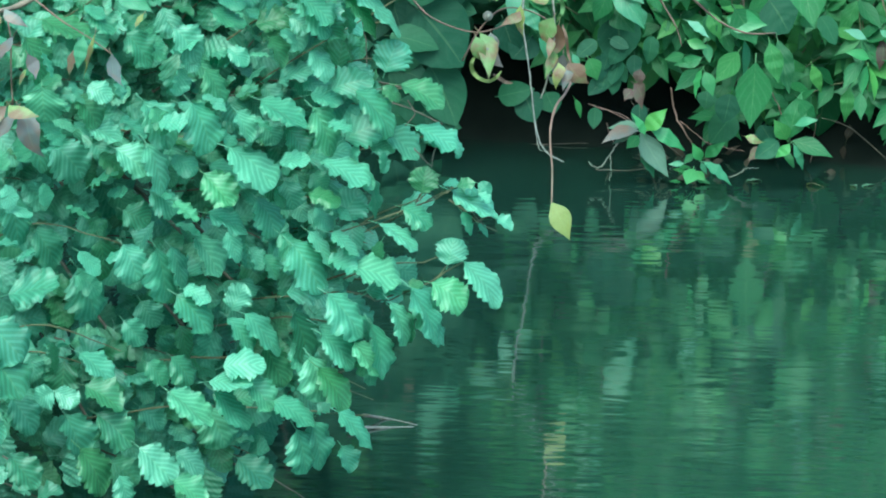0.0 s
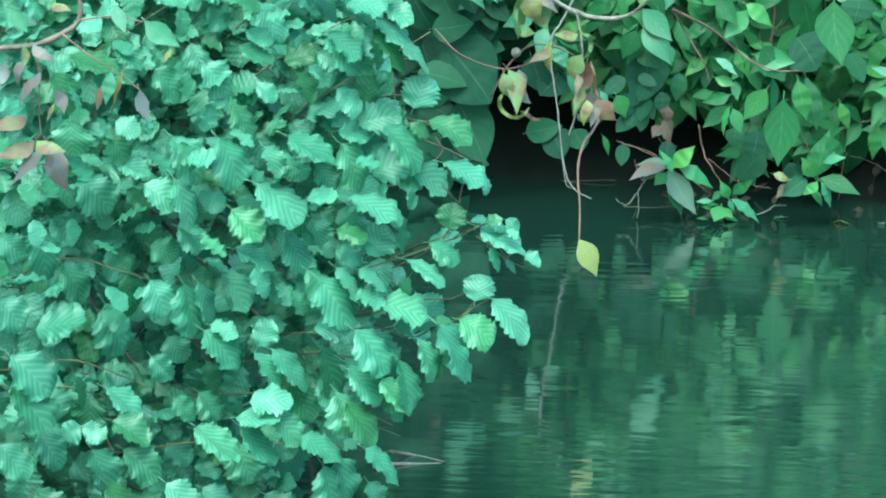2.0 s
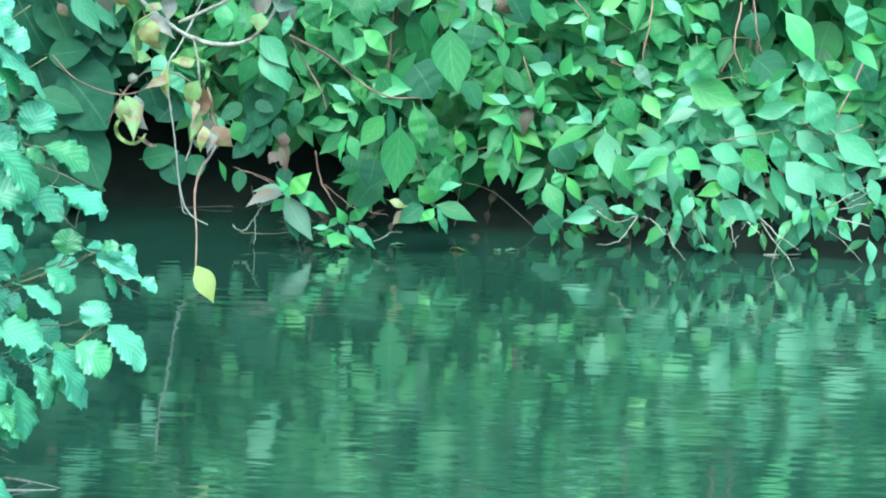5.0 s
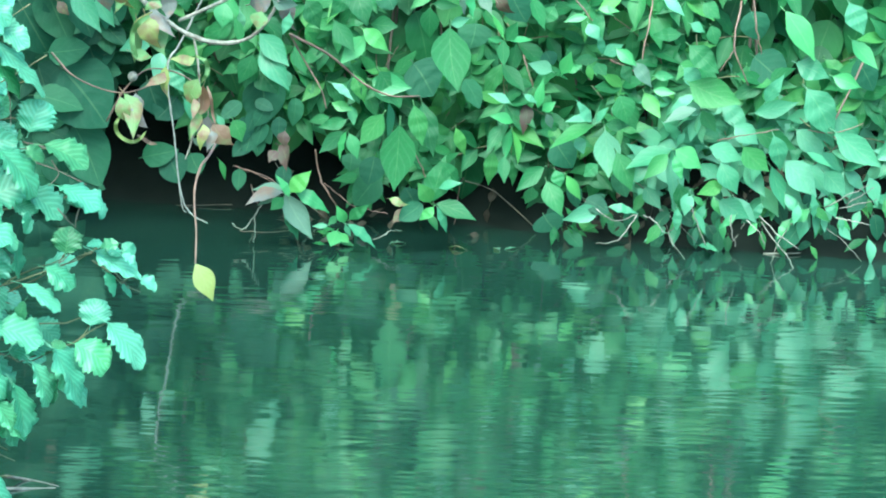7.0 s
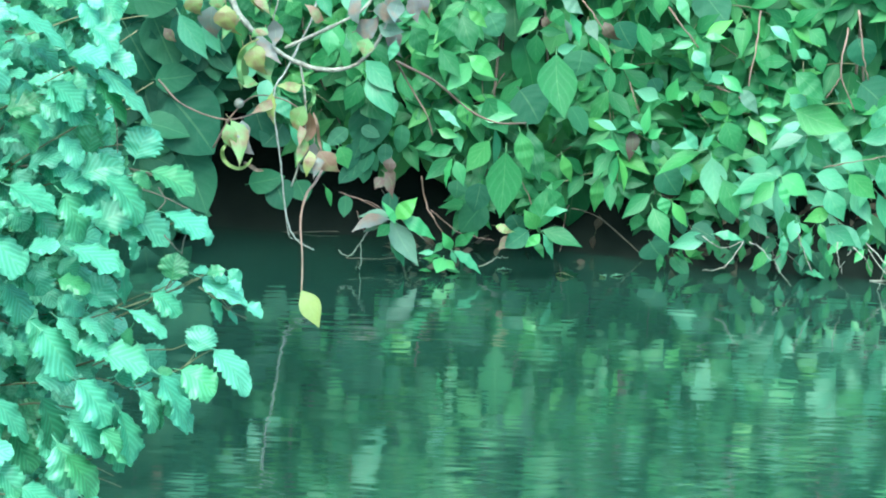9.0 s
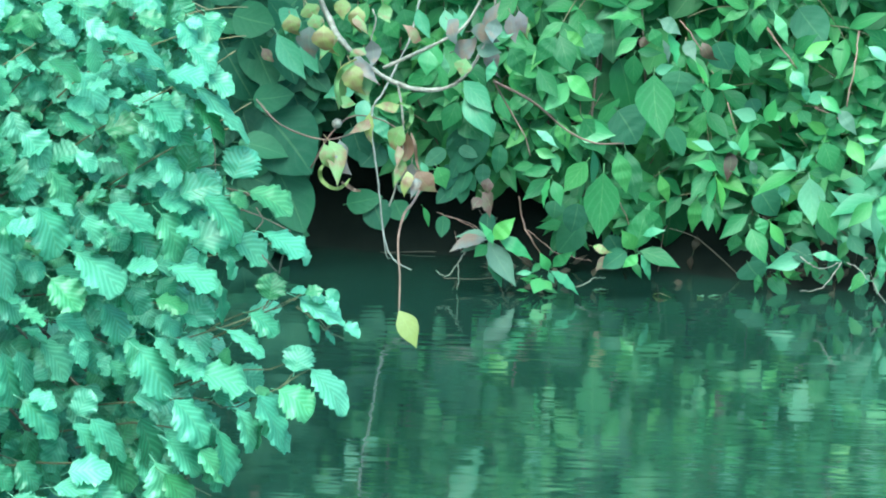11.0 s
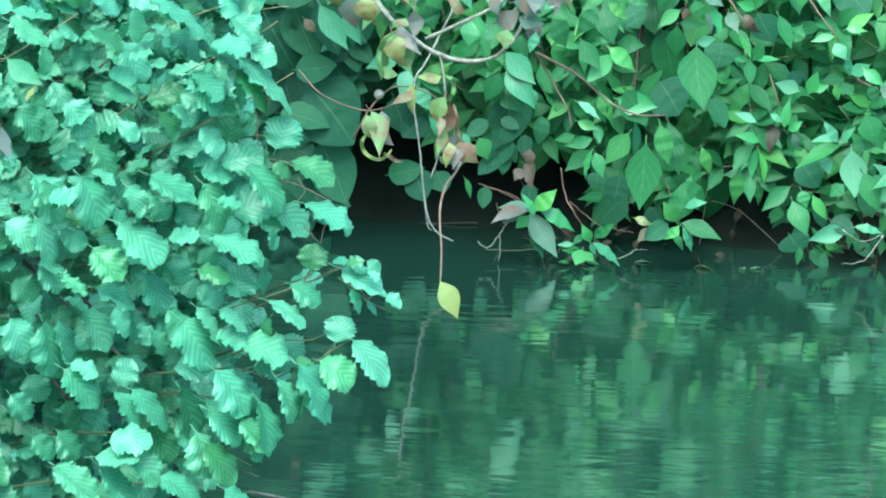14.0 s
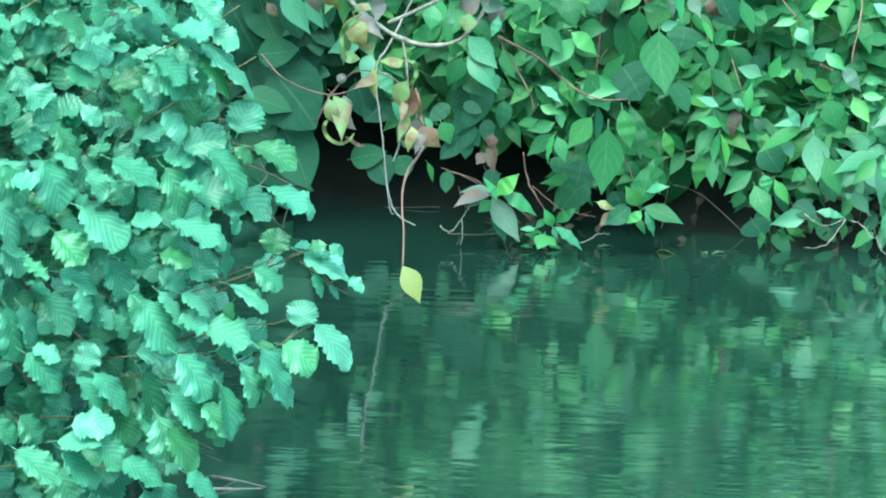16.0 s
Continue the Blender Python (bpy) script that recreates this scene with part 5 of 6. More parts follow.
leaf(light, "light", (0.918, 8.91, 0.275), (0.961, 8.91, 0.225), 0.043)
leaf(light, "light", (1.004, 8.84, 0.23), (1.028, 8.84, 0.17), 0.035)
leaf(light, "light", (1.116, 8.87, 0.27), (1.159, 8.87, 0.22), 0.043)
leaf(light, "light", (0.838, 8.85, 0.345), (0.875, 8.85, 0.315), 0.033)
leaf(light, "light", (1.077, 8.88, 0.266), (1.111, 8.88, 0.206), 0.039)
leaf(light, "light", (0.99, 8.88, 0.201), (0.968, 8.88, 0.139), 0.030)
leaf(light, "light", (0.858, 8.83, 0.124), (0.846, 8.83, 0.083), 0.026)
leaf(light, "light", (0.941, 8.85, 0.113), (0.979, 8.85, 0.073), 0.030)
leaf(light, "light", (1.192, 8.92, 0.114), (1.208, 8.92, 0.089), 0.010)
leaf(light, "fresh", (1.112, 8.83, 0.122), (1.127, 8.83, 0.092), 0.017)
leaf(light, "dog", (0.896, 8.91, 0.095), (0.876, 8.91, 0.058), 0.017)
leaf(light, "light", (1.169, 8.86, 0.094), (1.152, 8.86, 0.063), 0.016)
leaf(light, "light", (1.116, 8.87, 0.096), (1.103, 8.87, 0.058), 0.018)
leaf(light, "light", (1.182, 8.91, 0.116), (1.163, 8.91, 0.094), 0.012)
leaf(light, "fresh", (0.981, 8.82, 0.074), (0.961, 8.82, 0.054), 0.015)
leaf(light, "dog", (1.168, 8.87, 0.106), (1.192, 8.87, 0.086), 0.011)
leaf(light, "fresh", (0.905, 8.87, 0.11), (0.915, 8.87, 0.077), 0.018)
leaf(light, "fresh", (1.102, 8.89, 0.065), (1.09, 8.89, 0.038), 0.013)
leaf(light, "light", (1.129, 8.82, 0.074), (1.146, 8.82, 0.047), 0.018)
leaf(light, "light", (0.836, 8.82, 0.097), (0.837, 8.82, 0.053), 0.020)
leaf(light, "dog", (0.809, 8.86, 0.059), (0.79, 8.86, 0.023), 0.021)
leaf(light, "light", (1.033, 8.86, 0.121), (1.055, 8.86, 0.085), 0.021)
leaf(light, "fresh", (1.08, 8.9, 0.078), (1.066, 8.9, 0.039), 0.014)
leaf(light, "light", (1.054, 8.83, 0.108), (1.049, 8.83, 0.073), 0.017)
leaf(light, "light", (0.993, 8.87, 0.101), (0.975, 8.87, 0.068), 0.018)
leaf(light, "light", (1.078, 8.91, 0.093), (1.056, 8.91, 0.074), 0.017)
leaf(light, "dog", (1.081, 8.85, 0.102), (1.112, 8.85, 0.072), 0.018)
leaf(light, "light", (1.089, 8.86, 0.09), (1.09, 8.86, 0.046), 0.016)
leaf(light, "dog", (1.134, 8.84, 0.084), (1.133, 8.84, 0.054), 0.013)
leaf(light, "fresh", (0.873, 8.87, 0.084), (0.876, 8.87, 0.055), 0.014)
leaf(light, "fresh", (1.131, 8.88, 0.078), (1.159, 8.88, 0.056), 0.012)
leaf(light, "light", (0.918, 8.87, 0.071), (0.912, 8.87, 0.042), 0.011)
leaf(light, "light", (1.052, 8.89, 0.106), (1.068, 8.89, 0.067), 0.023)
leaf(light, "fresh", (0.869, 8.86, 0.111), (0.889, 8.86, 0.093), 0.014)
leaf(light, "fresh", (0.851, 8.92, 0.06), (0.833, 8.92, 0.038), 0.014)
leaf(light, "light", (0.847, 8.89, 0.111), (0.833, 8.89, 0.079), 0.016)
leaf(light, "fresh", (0.942, 8.82, 0.088), (0.913, 8.82, 0.067), 0.017)
leaf(light, "fresh", (0.919, 8.87, 0.063), (0.927, 8.87, 0.032), 0.014)
leaf(light, "fresh", (1.047, 8.87, 0.074), (1.02, 8.87, 0.039), 0.019)
leaf(light, "fresh", (1.074, 8.84, 0.098), (1.044, 8.84, 0.071), 0.021)
leaf(light, "light", (1.071, 8.86, 0.081), (1.059, 8.86, 0.04), 0.024)
leaf(light, "light", (0.886, 8.84, 0.1), (0.873, 8.84, 0.062), 0.019)
leaf(fresh, "russet", (0.563, 8.97, 0.249), (0.581, 8.97, 0.2), 0.022)
leaf(fresh, "grey", (0.602, 8.93, 0.239), (0.617, 8.93, 0.213), 0.016)
leaf(fresh, "grey", (0.474, 8.9, 0.457), (0.493, 8.86, 0.44), 0.026)
leaf(fresh, "russet", (0.504, 8.9, 0.456), (0.524, 8.9, 0.421), 0.022)
leaf(middle, "russet", (0.389, 8.85, 0.465), (0.407, 8.85, 0.458), 0.018)

leaf(middle, "grey", (0.137, 8.83, 0.097), (0.179, 8.83, 0.018), 0.042)
leaf(middle, "fresh", (0.152, 8.82, 0.108), (0.219, 8.82, 0.075), 0.032)
leaf(middle, "fresh", (0.144, 8.81, 0.104), (0.181, 8.81, 0.144), 0.036)
leaf(middle, "fresh", (0.144, 8.79, 0.099), (0.128, 8.79, 0.141), 0.017)
leaf(middle, "grey", (0.137, 8.83, 0.105), (0.077, 8.83, 0.111), 0.018)
leaf(middle, "purple", (0.133, 8.82, 0.101), (0.062, 8.82, 0.089), 0.020)
leaf(middle, "grey", (0.123, 8.81, 0.097), (0.085, 8.81, 0.084), 0.015)
leaf(middle, "dog", (0.133, 8.79, 0.098), (0.112, 8.79, 0.074), 0.022)
leaf(middle, "light", (0.136, 8.83, 0.068), (0.172, 8.83, 0.024), 0.024)
leaf(middle, "fresh", (0.245, 8.82, 0.050), (0.230, 8.82, 0.083), 0.020)
leaf(middle, "dog", (0.252, 8.81, 0.058), (0.280, 8.81, 0.092), 0.024)
leaf(middle, "light", (0.249, 8.79, 0.054), (0.302, 8.79, 0.027), 0.022)
leaf(middle, "light", (0.246, 8.83, 0.044), (0.255, 8.83, 0.024), 0.013)
leaf(middle, "dog", (0.231, 8.82, 0.062), (0.215, 8.82, 0.045), 0.013)
leaf(middle, "light", (0.215, 8.81, 0.046), (0.188, 8.81, 0.043), 0.012)
leaf(middle, "fresh", (0.231, 8.79, 0.041), (0.221, 8.79, 0.013), 0.028)
leaf(middle, "fresh", (0.237, 8.83, 0.029), (0.250, 8.83, 0.009), 0.018)
leaf(fresh, "dog", (0.406, 8.82, 0.090), (0.478, 8.82, 0.078), 0.030)
leaf(fresh, "light", (0.408, 8.81, 0.085), (0.431, 8.81, 0.043), 0.020)
leaf(fresh, "fresh", (0.400, 8.79, 0.090), (0.381, 8.79, 0.062), 0.022)
leaf(fresh, "dog", (0.392, 8.83, 0.069), (0.409, 8.83, 0.039), 0.015)
leaf(fresh, "rust", (0.355, 8.82, 0.077), (0.326, 8.82, 0.054), 0.019)
leaf(fresh, "broad", (0.380, 8.81, 0.091), (0.343, 8.81, 0.058), 0.024)
leaf(fresh, "olive", (0.321, 8.79, 0.102), (0.351, 8.79, 0.092), 0.013)
leaf(fresh, "dog", (0.401, 8.83, 0.093), (0.409, 8.83, 0.171), 0.048)
leaf(fresh, "light", (0.410, 8.82, 0.119), (0.450, 8.82, 0.129), 0.017)
leaf(fresh, "dog", (0.396, 8.81, 0.094), (0.374, 8.81, 0.134), 0.030)

def stem(parent, *points, r=0.0024):
    tube("stem", points, r * 0.8, r * 0.5, m_stem, parent, wobble=0.0012)


stem(light, (0.782, 8.9, 0.487), (0.774, 8.86, 0.432), (0.761, 8.84, 0.359))
stem(light, (0.938, 8.88, 0.465), (0.925, 8.84, 0.39), (0.954, 8.84, 0.32))
stem(light, (0.957, 8.9, 0.493), (0.965, 8.88, 0.425), (0.978, 8.88, 0.37))
stem(light, (0.925, 8.84, 0.385), (0.912, 8.84, 0.361), (0.901, 8.84, 0.343), r=0.0016)
stem(light, (1.173, 8.9, 0.379), (1.118, 8.85, 0.273), (1.105, 8.85, 0.242), (1.141, 8.84, 0.205))
stem(light, (1.066, 8.86, 0.239), (1.114, 8.84, 0.239), (1.163, 8.84, 0.257), r=0.0014)
stem(light, (0.906, 8.86, 0.214), (0.954, 8.84, 0.23), (1.013, 8.84, 0.241), r=0.0018)
stem(fresh, (0.617, 8.88, 0.489), (0.641, 8.84, 0.461), (0.67, 8.83, 0.428))
stem(fresh, (0.708, 8.86, 0.353), (0.737, 8.84, 0.343), (0.768, 8.84, 0.328))
stem(fresh, (0.553, 8.88, 0.354), (0.56, 8.86, 0.332), (0.572, 8.86, 0.3), r=0.0016)
stem(fresh, (0.462, 8.9, 0.495), (0.481, 8.86, 0.477), (0.502, 8.85, 0.449))
stem(middle, (0.044, 8.95, 0.121), (0.085, 8.9, 0.117), (0.131, 8.87, 0.099), r=0.0012)
stem(middle, (0.189, 8.86, 0.173), (0.197, 8.87, 0.126), (0.213, 8.86, 0.096), (0.235, 8.87, 0.061), (0.248, 8.86, 0.044), r=0.0022)
stem(middle, (0.207, 8.86, 0.112), (0.233, 8.87, 0.091), (0.259, 8.86, 0.073), (0.295, 8.87, 0.063), (0.322, 8.86, 0.061), r=0.0012)
stem(middle, (0.047, 8.86, 0.137), (0.096, 8.87, 0.122), (0.137, 8.86, 0.099), r=0.0012)
stem(middle, (0.059, 8.86, 0.019), (0.110, 8.87, 0.018), (0.170, 8.86, 0.027), r=0.0010)
stem(fresh, (0.366, 8.86, 0.176), (0.389, 8.87, 0.124), (0.404, 8.86, 0.083), r=0.0016)
leaf(broad, "light", (-0.25, 8.84, 0.453), (-0.203, 8.84, 0.373), 0.050)
leaf(broad, "light", (-0.208, 8.85, 0.438), (-0.181, 8.85, 0.38), 0.030)
leaf(broad, "light", (-0.103, 8.84, 0.37), (-0.167, 8.84, 0.35), 0.045)
leaf(middle, "light", (-0.073, 8.85, 0.311), (-0.048, 8.85, 0.273), 0.036)
leaf(middle, "light", (-0.088, 8.85, 0.341), (-0.105, 8.85, 0.297), 0.030)
leaf(middle, "fresh", (0.02, 8.82, 0.437), (0.01, 8.82, 0.394), 0.036)
leaf(middle, "fresh", (0.01, 8.84, 0.389), (-0.019, 8.84, 0.365), 0.040)
leaf(middle, "light", (0.045, 8.83, 0.425), (0.042, 8.83, 0.381), 0.030)
leaf(middle, "light", (0.082, 8.82, 0.385), (0.136, 8.82, 0.336), 0.040)
leaf(middle, "light", (0.085, 8.83, 0.359), (0.134, 8.83, 0.289), 0.045)
leaf(middle, "dog", (0.093, 8.84, 0.364), (0.111, 8.84, 0.314), 0.030)
leaf(middle, "light", (0.044, 8.82, 0.51), (0.053, 8.82, 0.47), 0.026)
leaf(middle, "light", (0.07, 8.83, 0.512), (0.082, 8.83, 0.466), 0.026)
leaf(middle, "dog", (0.085, 8.86, 0.315), (0.114, 8.86, 0.269), 0.050)
leaf(middle, "dog", (0.076, 8.85, 0.335), (0.05, 8.85, 0.287), 0.036)
leaf(broad, "dog", (-0.059, 8.86, 0.462), (-0.037, 8.86, 0.42), 0.040)
leaf(broad, "dog", (-0.08, 8.86, 0.491), (-0.047, 8.86, 0.472), 0.040)
leaf(broad, "light", (-0.22, 8.86, 0.496), (-0.247, 8.86, 0.461), 0.05)
leaf(broad, "dog", (-0.16, 8.87, 0.477), (-0.127, 8.87, 0.45), 0.04)
leaf(broad, "dog", (-0.03, 8.86, 0.503), (-0.014, 8.86, 0.464), 0.04)
leaf(broad, "dog", (-0.239, 8.86, 0.475), (-0.213, 8.86, 0.436), 0.05)
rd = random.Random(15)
for _ in range(16):  # leaves at the mouth of the hollow, dimmed by their shaded colour
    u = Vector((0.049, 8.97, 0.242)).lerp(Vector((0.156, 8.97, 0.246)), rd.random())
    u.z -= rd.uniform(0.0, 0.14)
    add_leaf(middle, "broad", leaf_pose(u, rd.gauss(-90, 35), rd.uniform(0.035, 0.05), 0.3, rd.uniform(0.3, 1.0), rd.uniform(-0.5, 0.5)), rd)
leaf(broad, "rust", (-0.278, 8.9, 0.417), (-0.257, 8.9, 0.393), 0.017)
rf = random.Random(47)
for _ in range(110):  # the fringe that trails to the water
    u = Vector((rf.uniform(0.62, 1.38), rf.uniform(8.86, 9.0), 0))
    u.z = rf.uniform(0.02, 0.11 + 0.12 * max(0.0, u.x - 1.0))
    add_leaf(light, rf.choice(("light", "dog", "dog", "broad", "broad")), leaf_pose(u, rf.gauss(-75, 40), rf.uniform(0.026, 0.05), rf.uniform(0.1, 0.6), rf.uniform(0.4, 1.6), rf.uniform(-0.5, 0.5)), rf)
rs = random.Random(90)
for bush_thing, lo, hi in ((middle, 0.0, 0.38), (fresh, 0.36, 0.74), (light, 0.72, 1.22)):
    for _ in range(5):
        x, z = rs.uniform(lo, hi), rs.uniform(0.02, 0.4)
        a = Vector((x, 9.06 + rs.uniform(-0.03, 0.1), z))
        b = a + Vector((rs.uniform(-0.12, 0.12), -0.06, rs.uniform(-0.12, 0.02)))
        stem(bush_thing, a, a.lerp(b, 0.5) + Vector((0, 0, rs.uniform(-0.03, 0.03))), Vector((b.x, b.y, max(0.004, b.z))), r=rs.uniform(0.001, 0.0018))


def leaf_litter():
    """Dead leaves and stalks caught under the bush along the water's edge."""
    rng = random.Random(61)
    ob = thing("leaf_litter", (0.95, 9.05, 0.0), "brown dead leaves and stalks along the water's edge", "leaf litter", kind="stuff")
    poses = []
    for k in range(215):
        x = rng.uniform(0.72, 1.3) if k < 170 else rng.uniform(0.12, 0.75)
        y = rng.uniform(8.93, 9.3)
        poses.append(leaf_pose((x, y, max(0.004, ground_height(x, y) + 0.01) + rng.uniform(0, 0.03)), rng.uniform(-180, 180), rng.uniform(0.015, 0.032), rng.uniform(-0.5, 0.8), rng.uniform(0, 3), rng.uniform(-1, 1)))
    add_foliage(ob, "litter", poses, rng, "dead_leaves")
    tube("stick", [(-0.108, 9.18, -0.006), (-0.024, 9.16, 0.003), (0.072, 9.17, 0.005)], 0.0011, 0.0007, m_brown, ob, wobble=0.001)
    for _ in range(16):  # thin dead shoots standing in the shade at the water's edge
        x, y = rng.uniform(0.08, 1.2), rng.uniform(9.0, 9.2)
        a = Vector((x, y, max(0.0, ground_height(x, y))))
        b = a + Vector((rng.uniform(-0.16, 0.16), rng.uniform(-0.16, 0.02), rng.uniform(0.01, 0.14)))
        tube("shoot", [a, a.lerp(b, 0.5) + Vector((rng.uniform(-0.03, 0.03), 0, rng.uniform(-0.01, 0.03))), b], rng.uniform(0.0009, 0.0014), 0.0005, m_brown, ob, sides=5, per=3, wobble=0.0015)


def thicket():
    """The dense growth above and behind, which keeps the hollow dark."""
    rng = random.Random(31)
    ob = thing("thicket", (0.3, 10.6, ground_height(0.3, 10.6)), "dense green thicket covering the top of the far bank, back leaves coloured dark for shade", "thicket", kind="stuff")
    poses, outer = [], []
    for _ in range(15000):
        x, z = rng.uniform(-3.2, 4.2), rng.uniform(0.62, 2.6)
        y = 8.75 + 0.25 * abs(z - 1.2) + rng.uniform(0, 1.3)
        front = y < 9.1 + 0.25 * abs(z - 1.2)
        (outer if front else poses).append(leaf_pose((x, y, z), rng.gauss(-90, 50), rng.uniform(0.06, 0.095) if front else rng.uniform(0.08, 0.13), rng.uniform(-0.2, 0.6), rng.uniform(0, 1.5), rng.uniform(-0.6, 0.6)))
    for _ in range(330):  # unseen boughs over the hollow, added to shade it and the water
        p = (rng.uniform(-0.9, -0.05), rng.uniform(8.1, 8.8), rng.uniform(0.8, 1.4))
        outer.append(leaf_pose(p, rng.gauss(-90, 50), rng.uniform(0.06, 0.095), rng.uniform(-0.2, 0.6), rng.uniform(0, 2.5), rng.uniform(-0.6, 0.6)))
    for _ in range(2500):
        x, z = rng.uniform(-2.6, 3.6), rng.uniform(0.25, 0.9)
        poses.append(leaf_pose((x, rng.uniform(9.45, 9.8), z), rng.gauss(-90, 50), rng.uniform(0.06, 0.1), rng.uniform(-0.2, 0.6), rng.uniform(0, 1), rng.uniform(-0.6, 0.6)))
    # back leaves get the shade-darkened greens, outer ones the plain dogwood greens
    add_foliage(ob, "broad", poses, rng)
    add_foliage(ob, "dog", outer, rng, "outer_foliage")


thicket()
leaf_litter()

# ---- overhanging branch with withered leaves ----


def blade(name, points, width, material, parent, label=""):
    """A dried leaf rolled into a strip: a thin cupped blade along a curled line."""
    line = smooth_line(points, 5)
    base, n = Vector(parent.location), len(line)
    verts, faces, uvs = [], [], []
    for i, q in enumerate(line):
        t = i / (n - 1)
        along = (line[min(i + 1, n - 1)] - line[max(i - 1, 0)]).normalized()
        across = along.cross(Vector((0.0, -1.0, 0.35))).normalized()
        across = (across + Vector((0, -0.8 * math.sin(3.0 * t), 0.3))).normalized()
        half = width * (0.12 + 0.88 * math.sin(math.pi * min(1.0, t * 0.94 + 0.05)) ** 0.7) * 0.5
        cup = across.cross(along) * half * 0.5
        for k, w in ((-1, 0), (0, 1), (1, 0)):
            verts.append(tuple(q - base + across * half * k - cup * w))
            uvs.append((t, 0.5 + 0.5 * k))
    for i in range(n - 1):
        a = i * 3
        faces += [(a, a + 1, a + 4, a + 3), (a + 1, a + 2, a + 5, a + 4)]
    return mesh_object(name, verts, faces, material, parent, label, uvs)


def overhanging_branch():
    root = (-0.217, 7.817, 0.819)
    ob = thing("overhanging_branch", root, "bare pale branch with drooping withered yellow and brown leaves", "branch")
    tube("limb", [(-0.62, 9.0, 1.5), (-0.42, 8.3, 1.16), root, (-0.148, 7.808, 0.663), (-0.117, 7.764, 0.618), (-0.065, 7.747, 0.577), (-0.022, 7.738, 0.559), (0.031, 7.729, 0.556), (0.073, 7.720, 0.581), (0.110, 7.720, 0.652), (0.116, 7.720, 0.723)], 0.0055, 0.0020, m_pale, ob, sides=8, wobble=0.001)
    tube("twig", [(-0.054, 7.747, 0.584), (0.003, 7.738, 0.614), (0.054, 7.729, 0.644), (0.079, 7.729, 0.671), (0.111, 7.729, 0.739)], 0.003, 0.002, m_pale, ob)
    tube("twig", [(-0.031, 7.738, 0.564), (-0.022, 7.729, 0.521), (-0.018, 7.720, 0.452), (-0.029, 7.711, 0.399), (-0.037, 7.711, 0.373)], 0.002, 0.0014, m_pale, ob)
    tube("twig", [(-0.251, 7.817, 0.515), (-0.210, 7.773, 0.484), (-0.140, 7.729, 0.471), (-0.081, 7.808, 0.476), (-0.065, 7.738, 0.495)], 0.0014, 0.0009, m_stem, ob)
    tube("twig", [(-0.161, 7.764, 0.419), (-0.134, 7.764, 0.471), (-0.100, 7.764, 0.503), (-0.056, 7.747, 0.503), (-0.024, 7.738, 0.488)], 0.0016, 0.0010, m_stem, ob)
    tube("twig", [(0.118, 7.720, 0.574), (0.181, 7.764, 0.536), (0.237, 7.808, 0.485), (0.279, 7.729, 0.481), (0.325, 7.773, 0.474)], 0.0020, 0.0012, m_stem, ob, "reddish arching twig")
    tube("twig", [(0.118, 7.720, 0.574), (0.146, 7.764, 0.521), (0.170, 7.764, 0.482), (0.180, 7.764, 0.451)], 0.0016, 0.0010, m_stem, ob)
    leaf(ob, "olive", (-0.147, 7.693, 0.656), (-0.143, 7.693, 0.610), 0.035)
    leaf(ob, "purple", (-0.169, 7.729, 0.648), (-0.172, 7.729, 0.600), 0.034)
    leaf(ob, "olive", (-0.096, 7.729, 0.682), (-0.096, 7.729, 0.642), 0.025)
    leaf(ob, "olive", (-0.164, 7.702, 0.671), (-0.154, 7.702, 0.647), 0.023)
    leaf(ob, "olive", (-0.118, 7.711, 0.697), (-0.121, 7.711, 0.663), 0.023)
    leaf(ob, "olive", (-0.106, 7.711, 0.599), (-0.090, 7.711, 0.556), 0.032)
    leaf(ob, "purple", (-0.096, 7.720, 0.607), (-0.083, 7.720, 0.557), 0.025)
    leaf(ob, "olive", (-0.118, 7.729, 0.584), (-0.117, 7.729, 0.525), 0.013)
    leaf(ob, "purple", (-0.073, 7.693, 0.636), (-0.065, 7.693, 0.594), 0.023)
    leaf(ob, "olive", (-0.085, 7.685, 0.625), (-0.093, 7.685, 0.604), 0.019)
    leaf(ob, "light", (-0.004, 7.729, 0.681), (0.011, 7.729, 0.636), 0.023)
    leaf(ob, "rust", (0.004, 7.711, 0.635), (-0.029, 7.711, 0.646), 0.019)
    leaf(ob, "rust", (-0.073, 7.693, 0.512), (-0.085, 7.693, 0.482), 0.021)
    leaf(ob, "purple", (0.055, 7.711, 0.620), (0.093, 7.711, 0.635), 0.032)
    leaf(ob, "purple", (0.080, 7.702, 0.654), (0.123, 7.702, 0.660), 0.026)
    leaf(ob, "purple", (0.118, 7.685, 0.677), (0.111, 7.685, 0.640), 0.026)
    leaf(ob, "purple", (0.140, 7.729, 0.679), (0.146, 7.729, 0.633), 0.019)
    leaf(ob, "purple", (0.152, 7.711, 0.687), (0.162, 7.711, 0.650), 0.016)
    leaf(ob, "olive", (0.166, 7.720, 0.670), (0.164, 7.720, 0.640), 0.013)
    leaf(ob, "light", (0.116, 7.693, 0.610), (0.112, 7.693, 0.577), 0.019)
    leaf(ob, "purple", (0.111, 7.738, 0.629), (0.116, 7.738, 0.578), 0.023)
    leaf(ob, "light", (0.124, 7.729, 0.642), (0.147, 7.729, 0.656), 0.012)
    leaf(ob, "olive", (0.073, 7.693, 0.612), (0.065, 7.693, 0.584), 0.025)
    leaf(ob, "purple", (0.044, 7.702, 0.670), (0.071, 7.702, 0.648), 0.025)
    leaf(ob, "olive", (-0.057, 7.720, 0.689), (-0.047, 7.720, 0.659), 0.023)
    leaf(ob, "olive", (-0.200, 7.720, 0.667), (-0.190, 7.720, 0.632), 0.028)
